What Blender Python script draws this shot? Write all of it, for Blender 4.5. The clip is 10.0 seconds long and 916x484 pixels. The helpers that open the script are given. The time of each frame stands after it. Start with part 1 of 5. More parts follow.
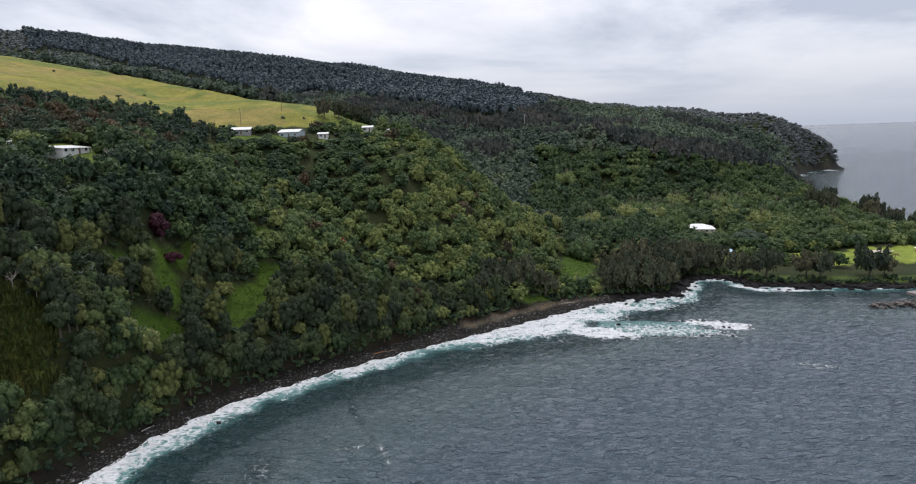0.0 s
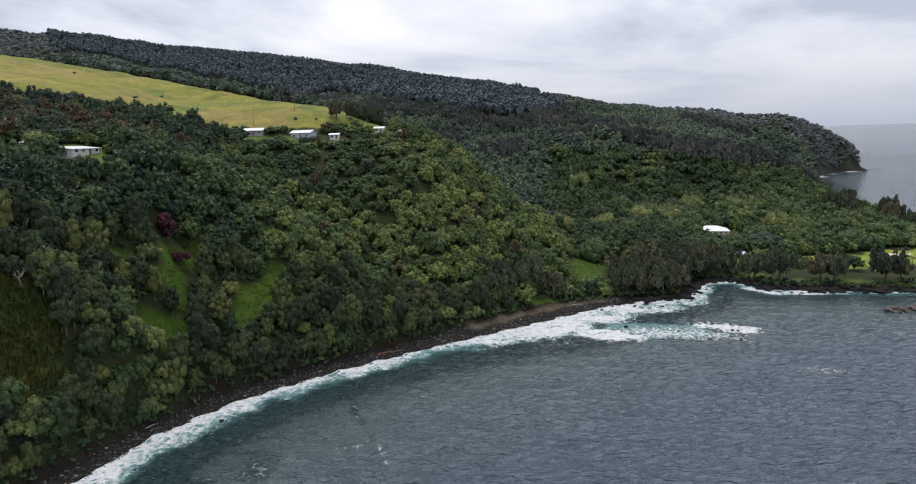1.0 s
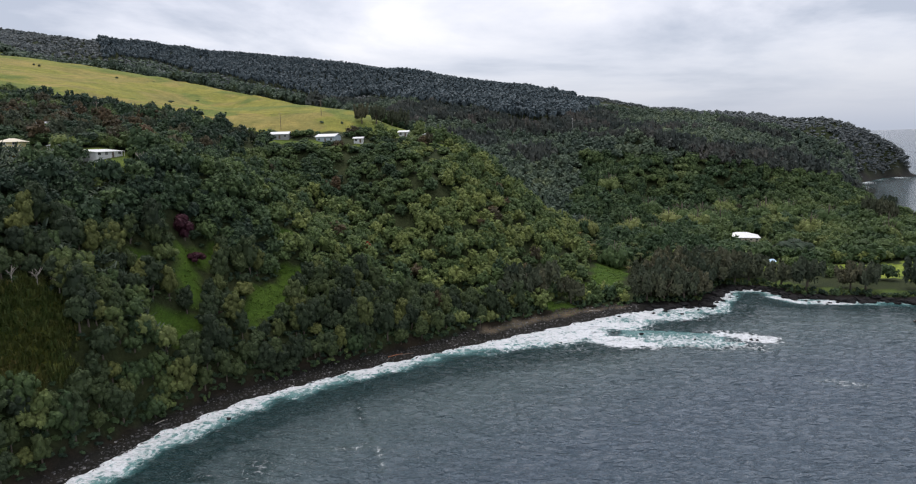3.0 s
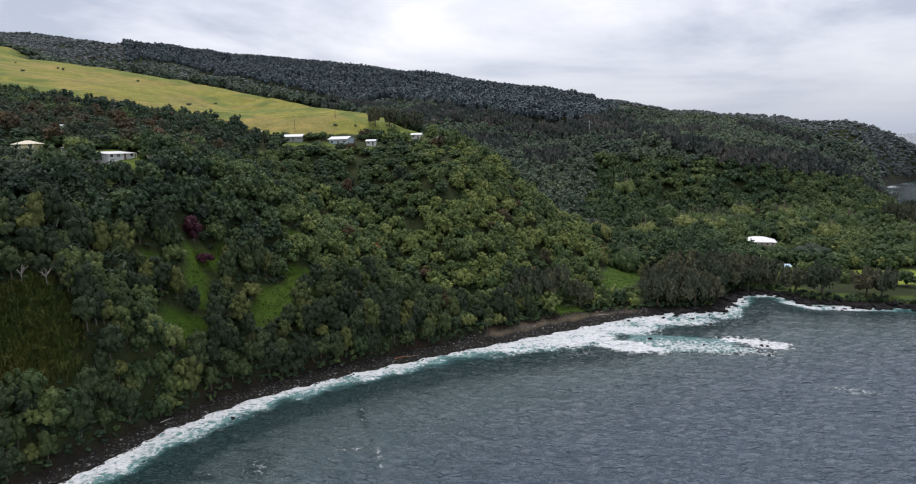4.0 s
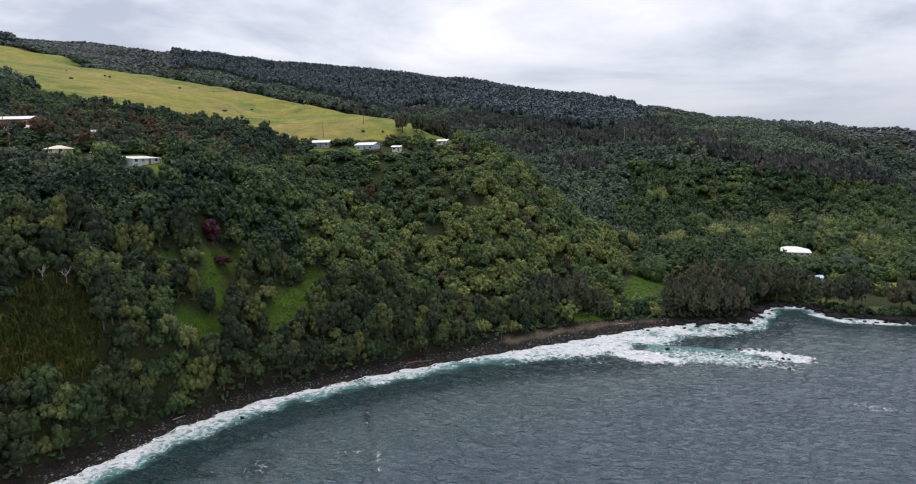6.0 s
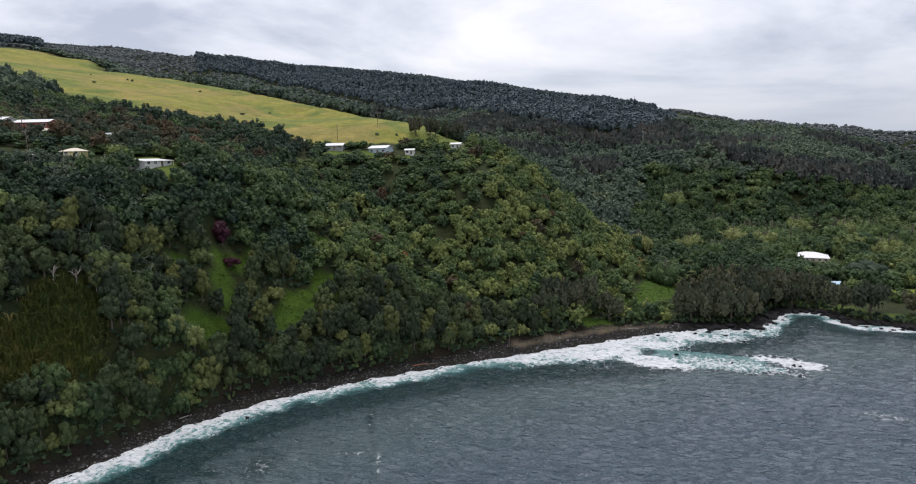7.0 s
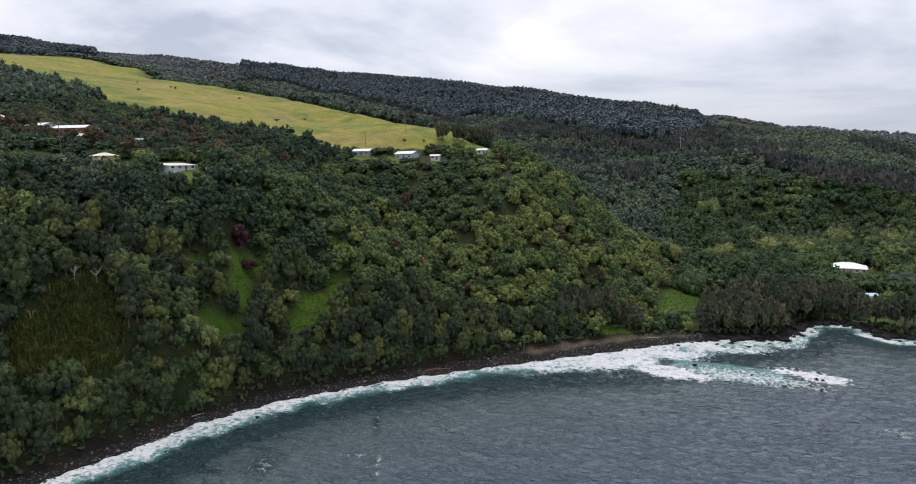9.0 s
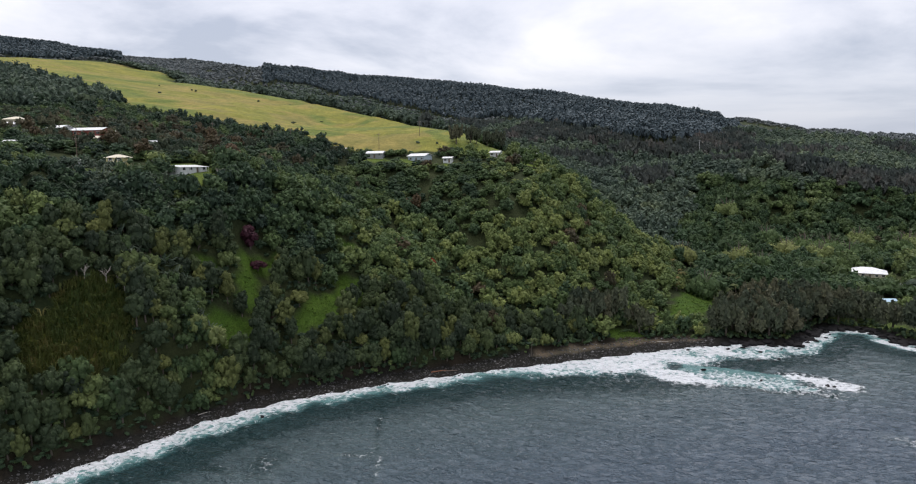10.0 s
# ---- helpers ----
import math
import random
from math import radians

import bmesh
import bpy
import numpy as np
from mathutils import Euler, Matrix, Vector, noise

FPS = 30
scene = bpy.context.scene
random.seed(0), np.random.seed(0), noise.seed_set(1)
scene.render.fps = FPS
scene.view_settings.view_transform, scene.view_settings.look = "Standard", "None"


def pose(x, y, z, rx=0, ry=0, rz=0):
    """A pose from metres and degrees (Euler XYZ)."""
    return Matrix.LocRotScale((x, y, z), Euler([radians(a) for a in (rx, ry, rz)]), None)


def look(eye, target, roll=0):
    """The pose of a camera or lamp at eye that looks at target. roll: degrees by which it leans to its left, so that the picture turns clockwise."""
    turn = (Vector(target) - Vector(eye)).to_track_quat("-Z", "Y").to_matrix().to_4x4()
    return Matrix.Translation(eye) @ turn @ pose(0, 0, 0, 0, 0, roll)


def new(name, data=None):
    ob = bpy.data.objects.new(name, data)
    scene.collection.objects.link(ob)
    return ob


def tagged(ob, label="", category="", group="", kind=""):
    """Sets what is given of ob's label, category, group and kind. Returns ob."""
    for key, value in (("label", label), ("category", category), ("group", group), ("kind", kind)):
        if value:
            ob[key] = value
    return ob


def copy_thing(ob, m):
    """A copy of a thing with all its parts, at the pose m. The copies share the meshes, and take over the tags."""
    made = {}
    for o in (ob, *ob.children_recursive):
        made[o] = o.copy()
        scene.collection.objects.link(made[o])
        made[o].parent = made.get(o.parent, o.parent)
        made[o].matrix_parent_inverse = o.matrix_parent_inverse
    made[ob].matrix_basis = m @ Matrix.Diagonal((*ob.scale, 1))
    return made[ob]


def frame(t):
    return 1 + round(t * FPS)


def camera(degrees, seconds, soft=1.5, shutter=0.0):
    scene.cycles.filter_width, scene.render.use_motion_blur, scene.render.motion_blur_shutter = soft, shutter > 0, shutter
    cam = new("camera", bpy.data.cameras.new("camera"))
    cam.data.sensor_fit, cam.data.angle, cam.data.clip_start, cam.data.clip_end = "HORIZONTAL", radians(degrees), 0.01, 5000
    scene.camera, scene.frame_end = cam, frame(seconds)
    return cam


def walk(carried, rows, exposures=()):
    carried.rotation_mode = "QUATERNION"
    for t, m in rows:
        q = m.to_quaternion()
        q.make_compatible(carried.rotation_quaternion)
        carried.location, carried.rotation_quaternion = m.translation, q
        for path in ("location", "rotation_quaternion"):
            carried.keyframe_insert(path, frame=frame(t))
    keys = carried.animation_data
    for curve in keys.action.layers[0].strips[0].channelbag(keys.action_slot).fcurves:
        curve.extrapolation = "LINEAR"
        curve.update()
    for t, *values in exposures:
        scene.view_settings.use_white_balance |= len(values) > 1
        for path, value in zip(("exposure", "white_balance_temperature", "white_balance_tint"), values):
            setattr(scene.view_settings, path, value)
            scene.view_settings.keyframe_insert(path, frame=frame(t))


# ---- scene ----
cam = camera(68.81, 10.0, soft=1.1)
PATH = [
    (0, (0.001, 0.000, 80.000), (0.000, 98.688, 63.855), -1.794),
    (0.5, (2.527, -0.022, 79.998), (1.129, 98.668, 63.926), -1.789),
    (1, (5.060, -0.023, 79.994), (2.244, 98.653, 64.027), -1.775),
    (1.5, (7.597, -0.001, 79.989), (3.347, 98.645, 64.155), -1.754),
    (2, (10.140, 0.046, 79.981), (4.437, 98.645, 64.306), -1.726),
    (2.5, (12.689, 0.119, 79.971), (5.517, 98.651, 64.476), -1.691),
    (3, (15.242, 0.222, 79.956), (6.588, 98.666, 64.664), -1.652),
    (3.5, (17.800, 0.354, 79.938), (7.651, 98.689, 64.865), -1.608),
    (4, (20.363, 0.519, 79.914), (8.707, 98.723, 65.076), -1.560),
    (4.5, (22.929, 0.718, 79.886), (9.758, 98.767, 65.294), -1.509),
    (5, (25.500, 0.952, 79.851), (10.805, 98.822, 65.516), -1.455),
    (5.5, (28.075, 1.224, 79.810), (11.850, 98.891, 65.739), -1.400),
    (6, (30.654, 1.535, 79.761), (12.894, 98.973, 65.958), -1.343),
    (6.5, (33.236, 1.888, 79.705), (13.938, 99.070, 66.172), -1.287),
    (7, (35.821, 2.283, 79.640), (14.985, 99.185, 66.377), -1.230),
    (7.5, (38.409, 2.723, 79.566), (16.035, 99.317, 66.568), -1.175),
    (8, (41.000, 3.209, 79.483), (17.091, 99.469, 66.744), -1.122),
    (8.5, (43.594, 3.743, 79.389), (18.153, 99.644, 66.901), -1.072),
    (9, (46.190, 4.328, 79.285), (19.224, 99.841, 67.036), -1.024),
    (9.5, (48.788, 4.964, 79.168), (20.304, 100.065, 67.144), -0.981),
    (10, (51.389, 5.654, 79.040), (21.396, 100.316, 67.224), -0.943),
]
walk(cam, [(t, look(eye, target, roll)) for t, eye, target, roll in PATH], exposures=[(0, 0.04, 6420, 15), (10, 0.04, 6420, 15)])

# ---- sky, sun and exposure ----
world = bpy.data.worlds.new("overcast_sky")
scene.world = world
world.use_nodes = True
wn, wl = world.node_tree.nodes, world.node_tree.links
wn.clear()


def wnode(kind, **values):
    n = wn.new(kind)
    for k, v in values.items():
        n.inputs[k].default_value = v
    return n


sky = wn.new("ShaderNodeTexSky")
sky.sky_type = "NISHITA"
sky.sun_disc = False
sky.sun_elevation = radians(74)
sky.sun_rotation = radians(-15)
sky.air_density, sky.dust_density = 1.0, 3.0
coord = wn.new("ShaderNodeTexCoord")
sep = wn.new("ShaderNodeSeparateXYZ")
wl.new(coord.outputs["Generated"], sep.inputs[0])
up = wn.new("ShaderNodeMath"); up.operation = "MAXIMUM"; up.inputs[1].default_value = 0.0
wl.new(sep.outputs["Z"], up.inputs[0])
den = wn.new("ShaderNodeMath"); den.operation = "ADD"; den.inputs[1].default_value = 0.16
wl.new(up.outputs[0], den.inputs[0])
px = wn.new("ShaderNodeMath"); px.operation = "DIVIDE"
wl.new(sep.outputs["X"], px.inputs[0]); wl.new(den.outputs[0], px.inputs[1])
py = wn.new("ShaderNodeMath"); py.operation = "DIVIDE"
wl.new(sep.outputs["Y"], py.inputs[0]); wl.new(den.outputs[0], py.inputs[1])
com = wn.new("ShaderNodeCombineXYZ")
wl.new(px.outputs[0], com.inputs["X"]); wl.new(py.outputs[0], com.inputs["Y"])
cloud = wnode("ShaderNodeTexNoise", Scale=0.6, Detail=8.0, Roughness=0.56, Distortion=0.35)
wl.new(com.outputs[0], cloud.inputs["Vector"])
ramp = wn.new("ShaderNodeValToRGB")
els = ramp.color_ramp.elements
els[0].position, els[0].color = 0.37, (0.50, 0.55, 0.63, 1)
els[1].position, els[1].color = 0.58, (1.06, 1.06, 1.05, 1)
mid = els.new(0.47); mid.color = (0.80, 0.83, 0.88, 1)
wl.new(cloud.outputs["Fac"], ramp.inputs["Fac"])
# thicker, bluer air low over the sea
low = wn.new("ShaderNodeMapRange")
low.inputs["From Min"].default_value, low.inputs["From Max"].default_value = 0.0, 0.16
wl.new(sep.outputs["Z"], low.inputs["Value"])
horizon = wn.new("ShaderNodeMix"); horizon.data_type = "RGBA"
horizon.inputs["A"].default_value = (0.53, 0.60, 0.70, 1)
wl.new(low.outputs[0], horizon.inputs["Factor"]); wl.new(ramp.outputs[0], horizon.inputs["B"])
bg_sky = wnode("ShaderNodeBackground", Strength=0.03)
wl.new(sky.outputs[0], bg_sky.inputs["Color"])
bg_cloud = wnode("ShaderNodeBackground", Strength=0.84)
wl.new(horizon.outputs["Result"], bg_cloud.inputs["Color"])
both = wn.new("ShaderNodeAddShader")
wl.new(bg_sky.outputs[0], both.inputs[0]); wl.new(bg_cloud.outputs[0], both.inputs[1])
wout = wn.new("ShaderNodeOutputWorld")
wl.new(both.outputs[0], wout.inputs["Surface"])

sun_data = bpy.data.lights.new("sun", "SUN")
sun_data.energy, sun_data.angle, sun_data.color = 1.7, radians(28), (1.0, 0.97, 0.93)
sun = new("sun", sun_data)
sun.matrix_world = look((-40, 130, 480), (0, 0, 0))

# ---- materials ----
def material(name):
    m = bpy.data.materials.new(name)
    m.use_nodes = True
    nt = m.node_tree
    bsdf = next(n for n in nt.nodes if n.type == "BSDF_PRINCIPLED")
    return m, nt.nodes, nt.links, bsdf


def node(nodes, kind, **values):
    n = nodes.new(kind)
    for k, v in values.items():
        n.inputs[k].default_value = v
    return n


def ramp_node(nodes, stops):
    r = nodes.new("ShaderNodeValToRGB")
    e = r.color_ramp.elements
    e[0].position, e[0].color = stops[0][0], (*stops[0][1], 1)
    e[1].position, e[1].color = stops[-1][0], (*stops[-1][1], 1)
    for p, c in stops[1:-1]:
        k = e.new(p)
        k.color = (*c, 1)
    return r


def multiply(nodes, links, a, b, fac=1.0):
    m = nodes.new("ShaderNodeMix")
    m.data_type, m.blend_type = "RGBA", "MULTIPLY"
    m.inputs["Factor"].default_value = fac
    links.new(a, m.inputs["A"])
    links.new(b, m.inputs["B"])
    return m.outputs["Result"]


def leaf_material(name, stops, lone=False, through_light=0.22, rough=0.55, vary=0.65):
    """Foliage: a hue for each plant, a shade for each leaf clump, some light let through."""
    stops = [(p, (c[0] * 1.12, c[1] * 1.06, c[2] * 1.22)) for p, c in stops]
    m, n, l, b = material(name)
    if lone:
        src = n.new("ShaderNodeObjectInfo").outputs["Random"]
    else:
        at = n.new("ShaderNodeAttribute")
        at.attribute_name = "tint"
        src = at.outputs["Fac"]
    r = ramp_node(n, stops)
    l.new(src, r.inputs["Fac"])
    g = n.new("ShaderNodeNewGeometry")
    v = ramp_node(n, [(0.0, (1 - 0.35 * vary,) * 3), (0.6, (1.0, 1.0, 1.0)), (1.0, (1 + 0.35 * vary, 1 + 0.32 * vary, 1 + 0.15 * vary))])
    l.new(g.outputs["Random Per Island"], v.inputs["Fac"])
    col = multiply(n, l, r.outputs[0], v.outputs[0])
    l.new(col, b.inputs["Base Color"])
    b.inputs["Roughness"].default_value = rough
    b.inputs["Specular IOR Level"].default_value = 0.12
    t = n.new("ShaderNodeBsdfTranslucent")
    l.new(col, t.inputs["Color"])
    mix = n.new("ShaderNodeMixShader")
    mix.inputs[0].default_value = through_light
    out = next(k for k in n if k.type == "OUTPUT_MATERIAL")
    l.new(b.outputs[0], mix.inputs[1])
    l.new(t.outputs[0], mix.inputs[2])
    l.new(mix.outputs[0], out.inputs["Surface"])
    return m


def plain_material(name, colour, rough=0.7, scale=2.0, amount=0.3, bump=0.2, metal=0.0):
    m, n, l, b = material(name)
    tc = n.new("ShaderNodeTexCoord")
    z = node(n, "ShaderNodeTexNoise", Scale=scale, Detail=6.0, Roughness=0.6)
    l.new(tc.outputs["Object"], z.inputs["Vector"])
    lo = tuple(c * (1 - amount) for c in colour)
    hi = tuple(min(1.0, c * (1 + amount)) for c in colour)
    r = ramp_node(n, [(0.3, lo), (0.7, hi)])
    l.new(z.outputs["Fac"], r.inputs["Fac"])
    l.new(r.outputs[0], b.inputs["Base Color"])
    b.inputs["Roughness"].default_value, b.inputs["Metallic"].default_value = rough, metal
    if bump:
        bp = node(n, "ShaderNodeBump", Strength=bump, Distance=0.05)
        l.new(z.outputs["Fac"], bp.inputs["Height"])
        l.new(bp.outputs[0], b.inputs["Normal"])
    return m


GREEN = [(0.0, (0.034, 0.060, 0.036)), (0.35, (0.056, 0.098, 0.044)), (0.7, (0.104, 0.160, 0.052)), (1.0, (0.190, 0.240, 0.070))]
leaf_broad = leaf_material("broad_leaves", GREEN)
# darker stops: shade on the left bluff painted into these leaves
SHADED_GREEN = [(0.0, (0.034, 0.052, 0.028)), (0.5, (0.054, 0.082, 0.036)), (0.85, (0.082, 0.116, 0.042)), (1.0, (0.145, 0.168, 0.048))]
leaf_broad_shaded = leaf_material("broad_leaves_shaded", SHADED_GREEN, lone=True)
bark = plain_material("bark", (0.11, 0.09, 0.07), 0.9, 6.0, 0.5, 0.6)


def ground_material():
    m, n, l, b = material("ground_cover")
    at = n.new("ShaderNodeAttribute")
    at.attribute_name = "cover"
    tc = n.new("ShaderNodeTexCoord")
    fine = node(n, "ShaderNodeTexNoise", Scale=1.3, Detail=8.0, Roughness=0.7)
    broad = node(n, "ShaderNodeTexNoise", Scale=0.045, Detail=5.0, Roughness=0.6)
    for z in (fine, broad):
        l.new(tc.outputs["Object"], z.inputs["Vector"])
    vf = ramp_node(n, [(0.25, (0.45, 0.45, 0.45)), (0.75, (1.5, 1.5, 1.4))])
    l.new(fine.outputs["Fac"], vf.inputs["Fac"])
    vb = ramp_node(n, [(0.3, (0.72, 0.80, 0.7)), (0.7, (1.22, 1.12, 1.0))])
    l.new(broad.outputs["Fac"], vb.inputs["Fac"])
    patchy = node(n, "ShaderNodeTexNoise", Scale=0.16, Detail=6.0, Roughness=0.7)
    l.new(tc.outputs["Object"], patchy.inputs["Vector"])
    vp = ramp_node(n, [(0.3, (0.66, 0.72, 0.66)), (0.7, (1.3, 1.24, 1.2))])
    l.new(patchy.outputs["Fac"], vp.inputs["Fac"])
    c0 = multiply(n, l, at.outputs["Color"], vp.outputs[0])
    c1 = multiply(n, l, c0, vf.outputs[0])
    c2 = multiply(n, l, c1, vb.outputs[0])
    l.new(c2, b.inputs["Base Color"])
    b.inputs["Roughness"].default_value = 0.9
    b.inputs["Specular IOR Level"].default_value = 0.15
    bp = node(n, "ShaderNodeBump", Strength=0.8, Distance=0.5)
    l.new(fine.outputs["Fac"], bp.inputs["Height"])
    l.new(bp.outputs[0], b.inputs["Normal"])
    return m


def sea_material():
    m, n, l, b = material("sea_water")
    tc = n.new("ShaderNodeTexCoord")
    at = n.new("ShaderNodeAttribute")
    at.attribute_name = "foam"
    sh = n.new("ShaderNodeAttribute")
    sh.attribute_name = "nearshore"
    # dark hill reflection inshore, bright one beyond, painted in with the seabed's own tone
    sea_tone = ramp_node(n, [(0.0, (0.080, 0.112, 0.142)), (0.30, (0.092, 0.130, 0.138)), (0.47, (0.018, 0.042, 0.044)), (0.74, (0.013, 0.040, 0.042)), (0.92, (0.06, 0.155, 0.155)), (1.0, (0.18, 0.35, 0.34))])
    l.new(sh.outputs["Fac"], sea_tone.inputs["Fac"])
    # foam broken into lace
    mp = node(n, "ShaderNodeMapping")
    l.new(tc.outputs["Object"], mp.inputs["Vector"])
    lace = node(n, "ShaderNodeTexVoronoi", Scale=0.42)
    lace.feature = "DISTANCE_TO_EDGE"
    warp = node(n, "ShaderNodeTexNoise", Scale=0.35, Detail=5.0, Roughness=0.65)
    l.new(tc.outputs["Object"], warp.inputs["Vector"])
    wv = n.new("ShaderNodeVectorMath")
    wv.operation = "MULTIPLY_ADD"
    wv.inputs[1].default_value = (5, 5, 0)
    l.new(warp.outputs["Color"], wv.inputs[0])
    l.new(mp.outputs[0], wv.inputs[2])
    l.new(wv.outputs[0], lace.inputs["Vector"])
    fine = node(n, "ShaderNodeTexNoise", Scale=0.55, Detail=6.0, Roughness=0.72)
    l.new(wv.outputs[0], fine.inputs["Vector"])
    thread = n.new("ShaderNodeMapRange")
    thread.inputs["From Min"].default_value, thread.inputs["From Max"].default_value = 0.0, 0.32
    thread.inputs["To Min"].default_value, thread.inputs["To Max"].default_value = 0.34, -0.16
    l.new(lace.outputs["Distance"], thread.inputs["Value"])
    churn = n.new("ShaderNodeMapRange")
    churn.inputs["From Min"].default_value, churn.inputs["From Max"].default_value = 0.3, 0.7
    churn.inputs["To Min"].default_value, churn.inputs["To Max"].default_value = -0.42, 0.42
    l.new(fine.outputs["Fac"], churn.inputs["Value"])
    a2 = n.new("ShaderNodeMath"); a2.operation = "ADD"
    l.new(thread.outputs[0], a2.inputs[0]); l.new(churn.outputs[0], a2.inputs[1])
    a3 = n.new("ShaderNodeMath"); a3.operation = "ADD"
    l.new(a2.outputs[0], a3.inputs[0]); l.new(at.outputs["Fac"], a3.inputs[1])
    broken = n.new("ShaderNodeMapRange")
    broken.inputs["From Min"].default_value, broken.inputs["From Max"].default_value = 0.52, 0.98
    l.new(a3.outputs[0], broken.inputs["Value"])
    some = n.new("ShaderNodeMapRange")
    some.inputs["From Min"].default_value, some.inputs["From Max"].default_value = 0.04, 0.22
    l.new(at.outputs["Fac"], some.inputs["Value"])
    mk = n.new("ShaderNodeMath"); mk.operation = "MULTIPLY"
    l.new(broken.outputs[0], mk.inputs[0]); l.new(some.outputs[0], mk.inputs[1])
    mix = n.new("ShaderNodeMix"); mix.data_type = "RGBA"
    mix.inputs["B"].default_value = (0.80, 0.83, 0.85, 1)
    l.new(mk.outputs[0], mix.inputs["Factor"]); l.new(sea_tone.outputs[0], mix.inputs["A"])
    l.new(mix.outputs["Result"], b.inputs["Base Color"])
    rg = n.new("ShaderNodeMapRange")
    rg.inputs["To Min"].default_value, rg.inputs["To Max"].default_value = 0.07, 0.75
    l.new(mk.outputs[0], rg.inputs["Value"]); l.new(rg.outputs[0], b.inputs["Roughness"])
    b.inputs["IOR"].default_value = 1.33
    b.inputs["Specular IOR Level"].default_value = 0.65
    # ripples of several lengths, running with the wind
    wind = node(n, "ShaderNodeMapping")
    wind.inputs["Rotation"].default_value = (0, 0, radians(24))
    wind.inputs["Scale"].default_value = (0.42, 1.0, 1.0)
    l.new(tc.outputs["Object"], wind.inputs["Vector"])
    r1 = node(n, "ShaderNodeTexNoise", Scale=0.42, Detail=3.0, Roughness=0.55, Distortion=0.6)
    r2 = node(n, "ShaderNodeTexNoise", Scale=1.05, Detail=3.0, Roughness=0.55, Distortion=0.4)
    l.new(wind.outputs[0], r1.inputs["Vector"]); l.new(wind.outputs[0], r2.inputs["Vector"])
    ad = n.new("ShaderNodeMath"); ad.operation = "MULTIPLY_ADD"; ad.inputs[1].default_value = 0.55
    l.new(r2.outputs["Fac"], ad.inputs[0]); l.new(r1.outputs["Fac"], ad.inputs[2])
    bp = node(n, "ShaderNodeBump", Strength=1.0, Distance=4.2)
    l.new(ad.outputs[0], bp.inputs["Height"])
    l.new(bp.outputs[0], b.inputs["Normal"])
    return m


mat_ground, mat_sea = ground_material(), sea_material()

# ---- the lie of the land ----
rng = np.random.default_rng(7)
# the waterline, walking along the coast with the land on the left hand
COAST = [(-900, -900), (-300, -300), (-160, 10), (-122, 75), (-102, 126), (-92, 150), (-86, 171), (-70, 197), (-40, 224), (-8, 248), (25, 271),
         (60, 296), (78, 306), (102, 311), (114, 330), (124, 344), (138, 343), (148, 323), (175, 317), (197, 313), (240, 312), (300, 360),
         (318, 430), (322, 520), (345, 640), (420, 820), (496, 997), (540, 1052), (600, 1108), (652, 1133), (668, 1185), (650, 1500), (600, 1900), (420, 2400), (200, 4900)]
COAST = np.array(COAST, float)
LAND = np.vstack([COAST, [(-4900, 4900), (-4900, -900)]])

# break lines of the ground: x, y, height
BLUFF_LEFT = [(-165, 100, 60), (-150, 150, 72), (-129, 181, 63), (-119, 167, 49), (-112, 156, 34), (-105, 149, 18), (-101, 166, 29), (-109, 180, 44),
              (-120, 200, 58), (-99, 214, 44), (-108, 221, 64), (-88, 176, 13), (-94, 196, 24), (-98, 227, 42), (-82, 205, 16), (-76, 229, 25)]
BLUFF_MIDDLE = [(-80, 240, 31), (-88, 235, 43), (-54, 248, 22), (-60, 203, 6), (-46, 220, 6), (-72, 259, 42), (-88, 258, 56), (-102, 252, 69),
                (-60, 282, 37), (-39, 280, 17), (-24, 240, 5), (-2, 252, 4), (-40, 316, 35), (-9, 313, 29), (-10, 297, 11), (-92, 298, 48), (-70, 296, 37), (-116, 312, 66), (-78, 318, 44)]
SPUR = [(-96, 347, 60), (-70, 344, 53), (-33, 346, 62), (-57, 370, 73), (-6, 350, 47), (-16, 386, 69), (21, 403, 41), (18, 341, 21),
        (44, 389, 20), (62, 386, 8), (38, 323, 4), (-98, 372, 78), (-39, 427, 80), (-62, 410, 80), (-5, 430, 66), (30, 450, 26), (5, 475, 32)]
TERRACE = [(-131, 225, 78.5), (-122, 236, 76), (-124, 222, 77.3), (-121, 228, 76), (-159, 222, 80.5), (-172, 212, 80.5), (-201, 250, 90.5), (-214, 263, 95), (-215, 282, 94), (-183, 270, 88.5), (-253, 252, 97.5), (-262, 264, 100.5),
           (-159, 293, 88), (-160, 363, 90), (-120, 383, 84), (-93, 388, 81), (-75, 388, 80), (-53, 416, 81.5), (-39, 442, 82), (-150, 392, 86.5), (-126, 402, 89), (-100, 402, 87), (-240, 180, 88), (-300, 280, 107)]
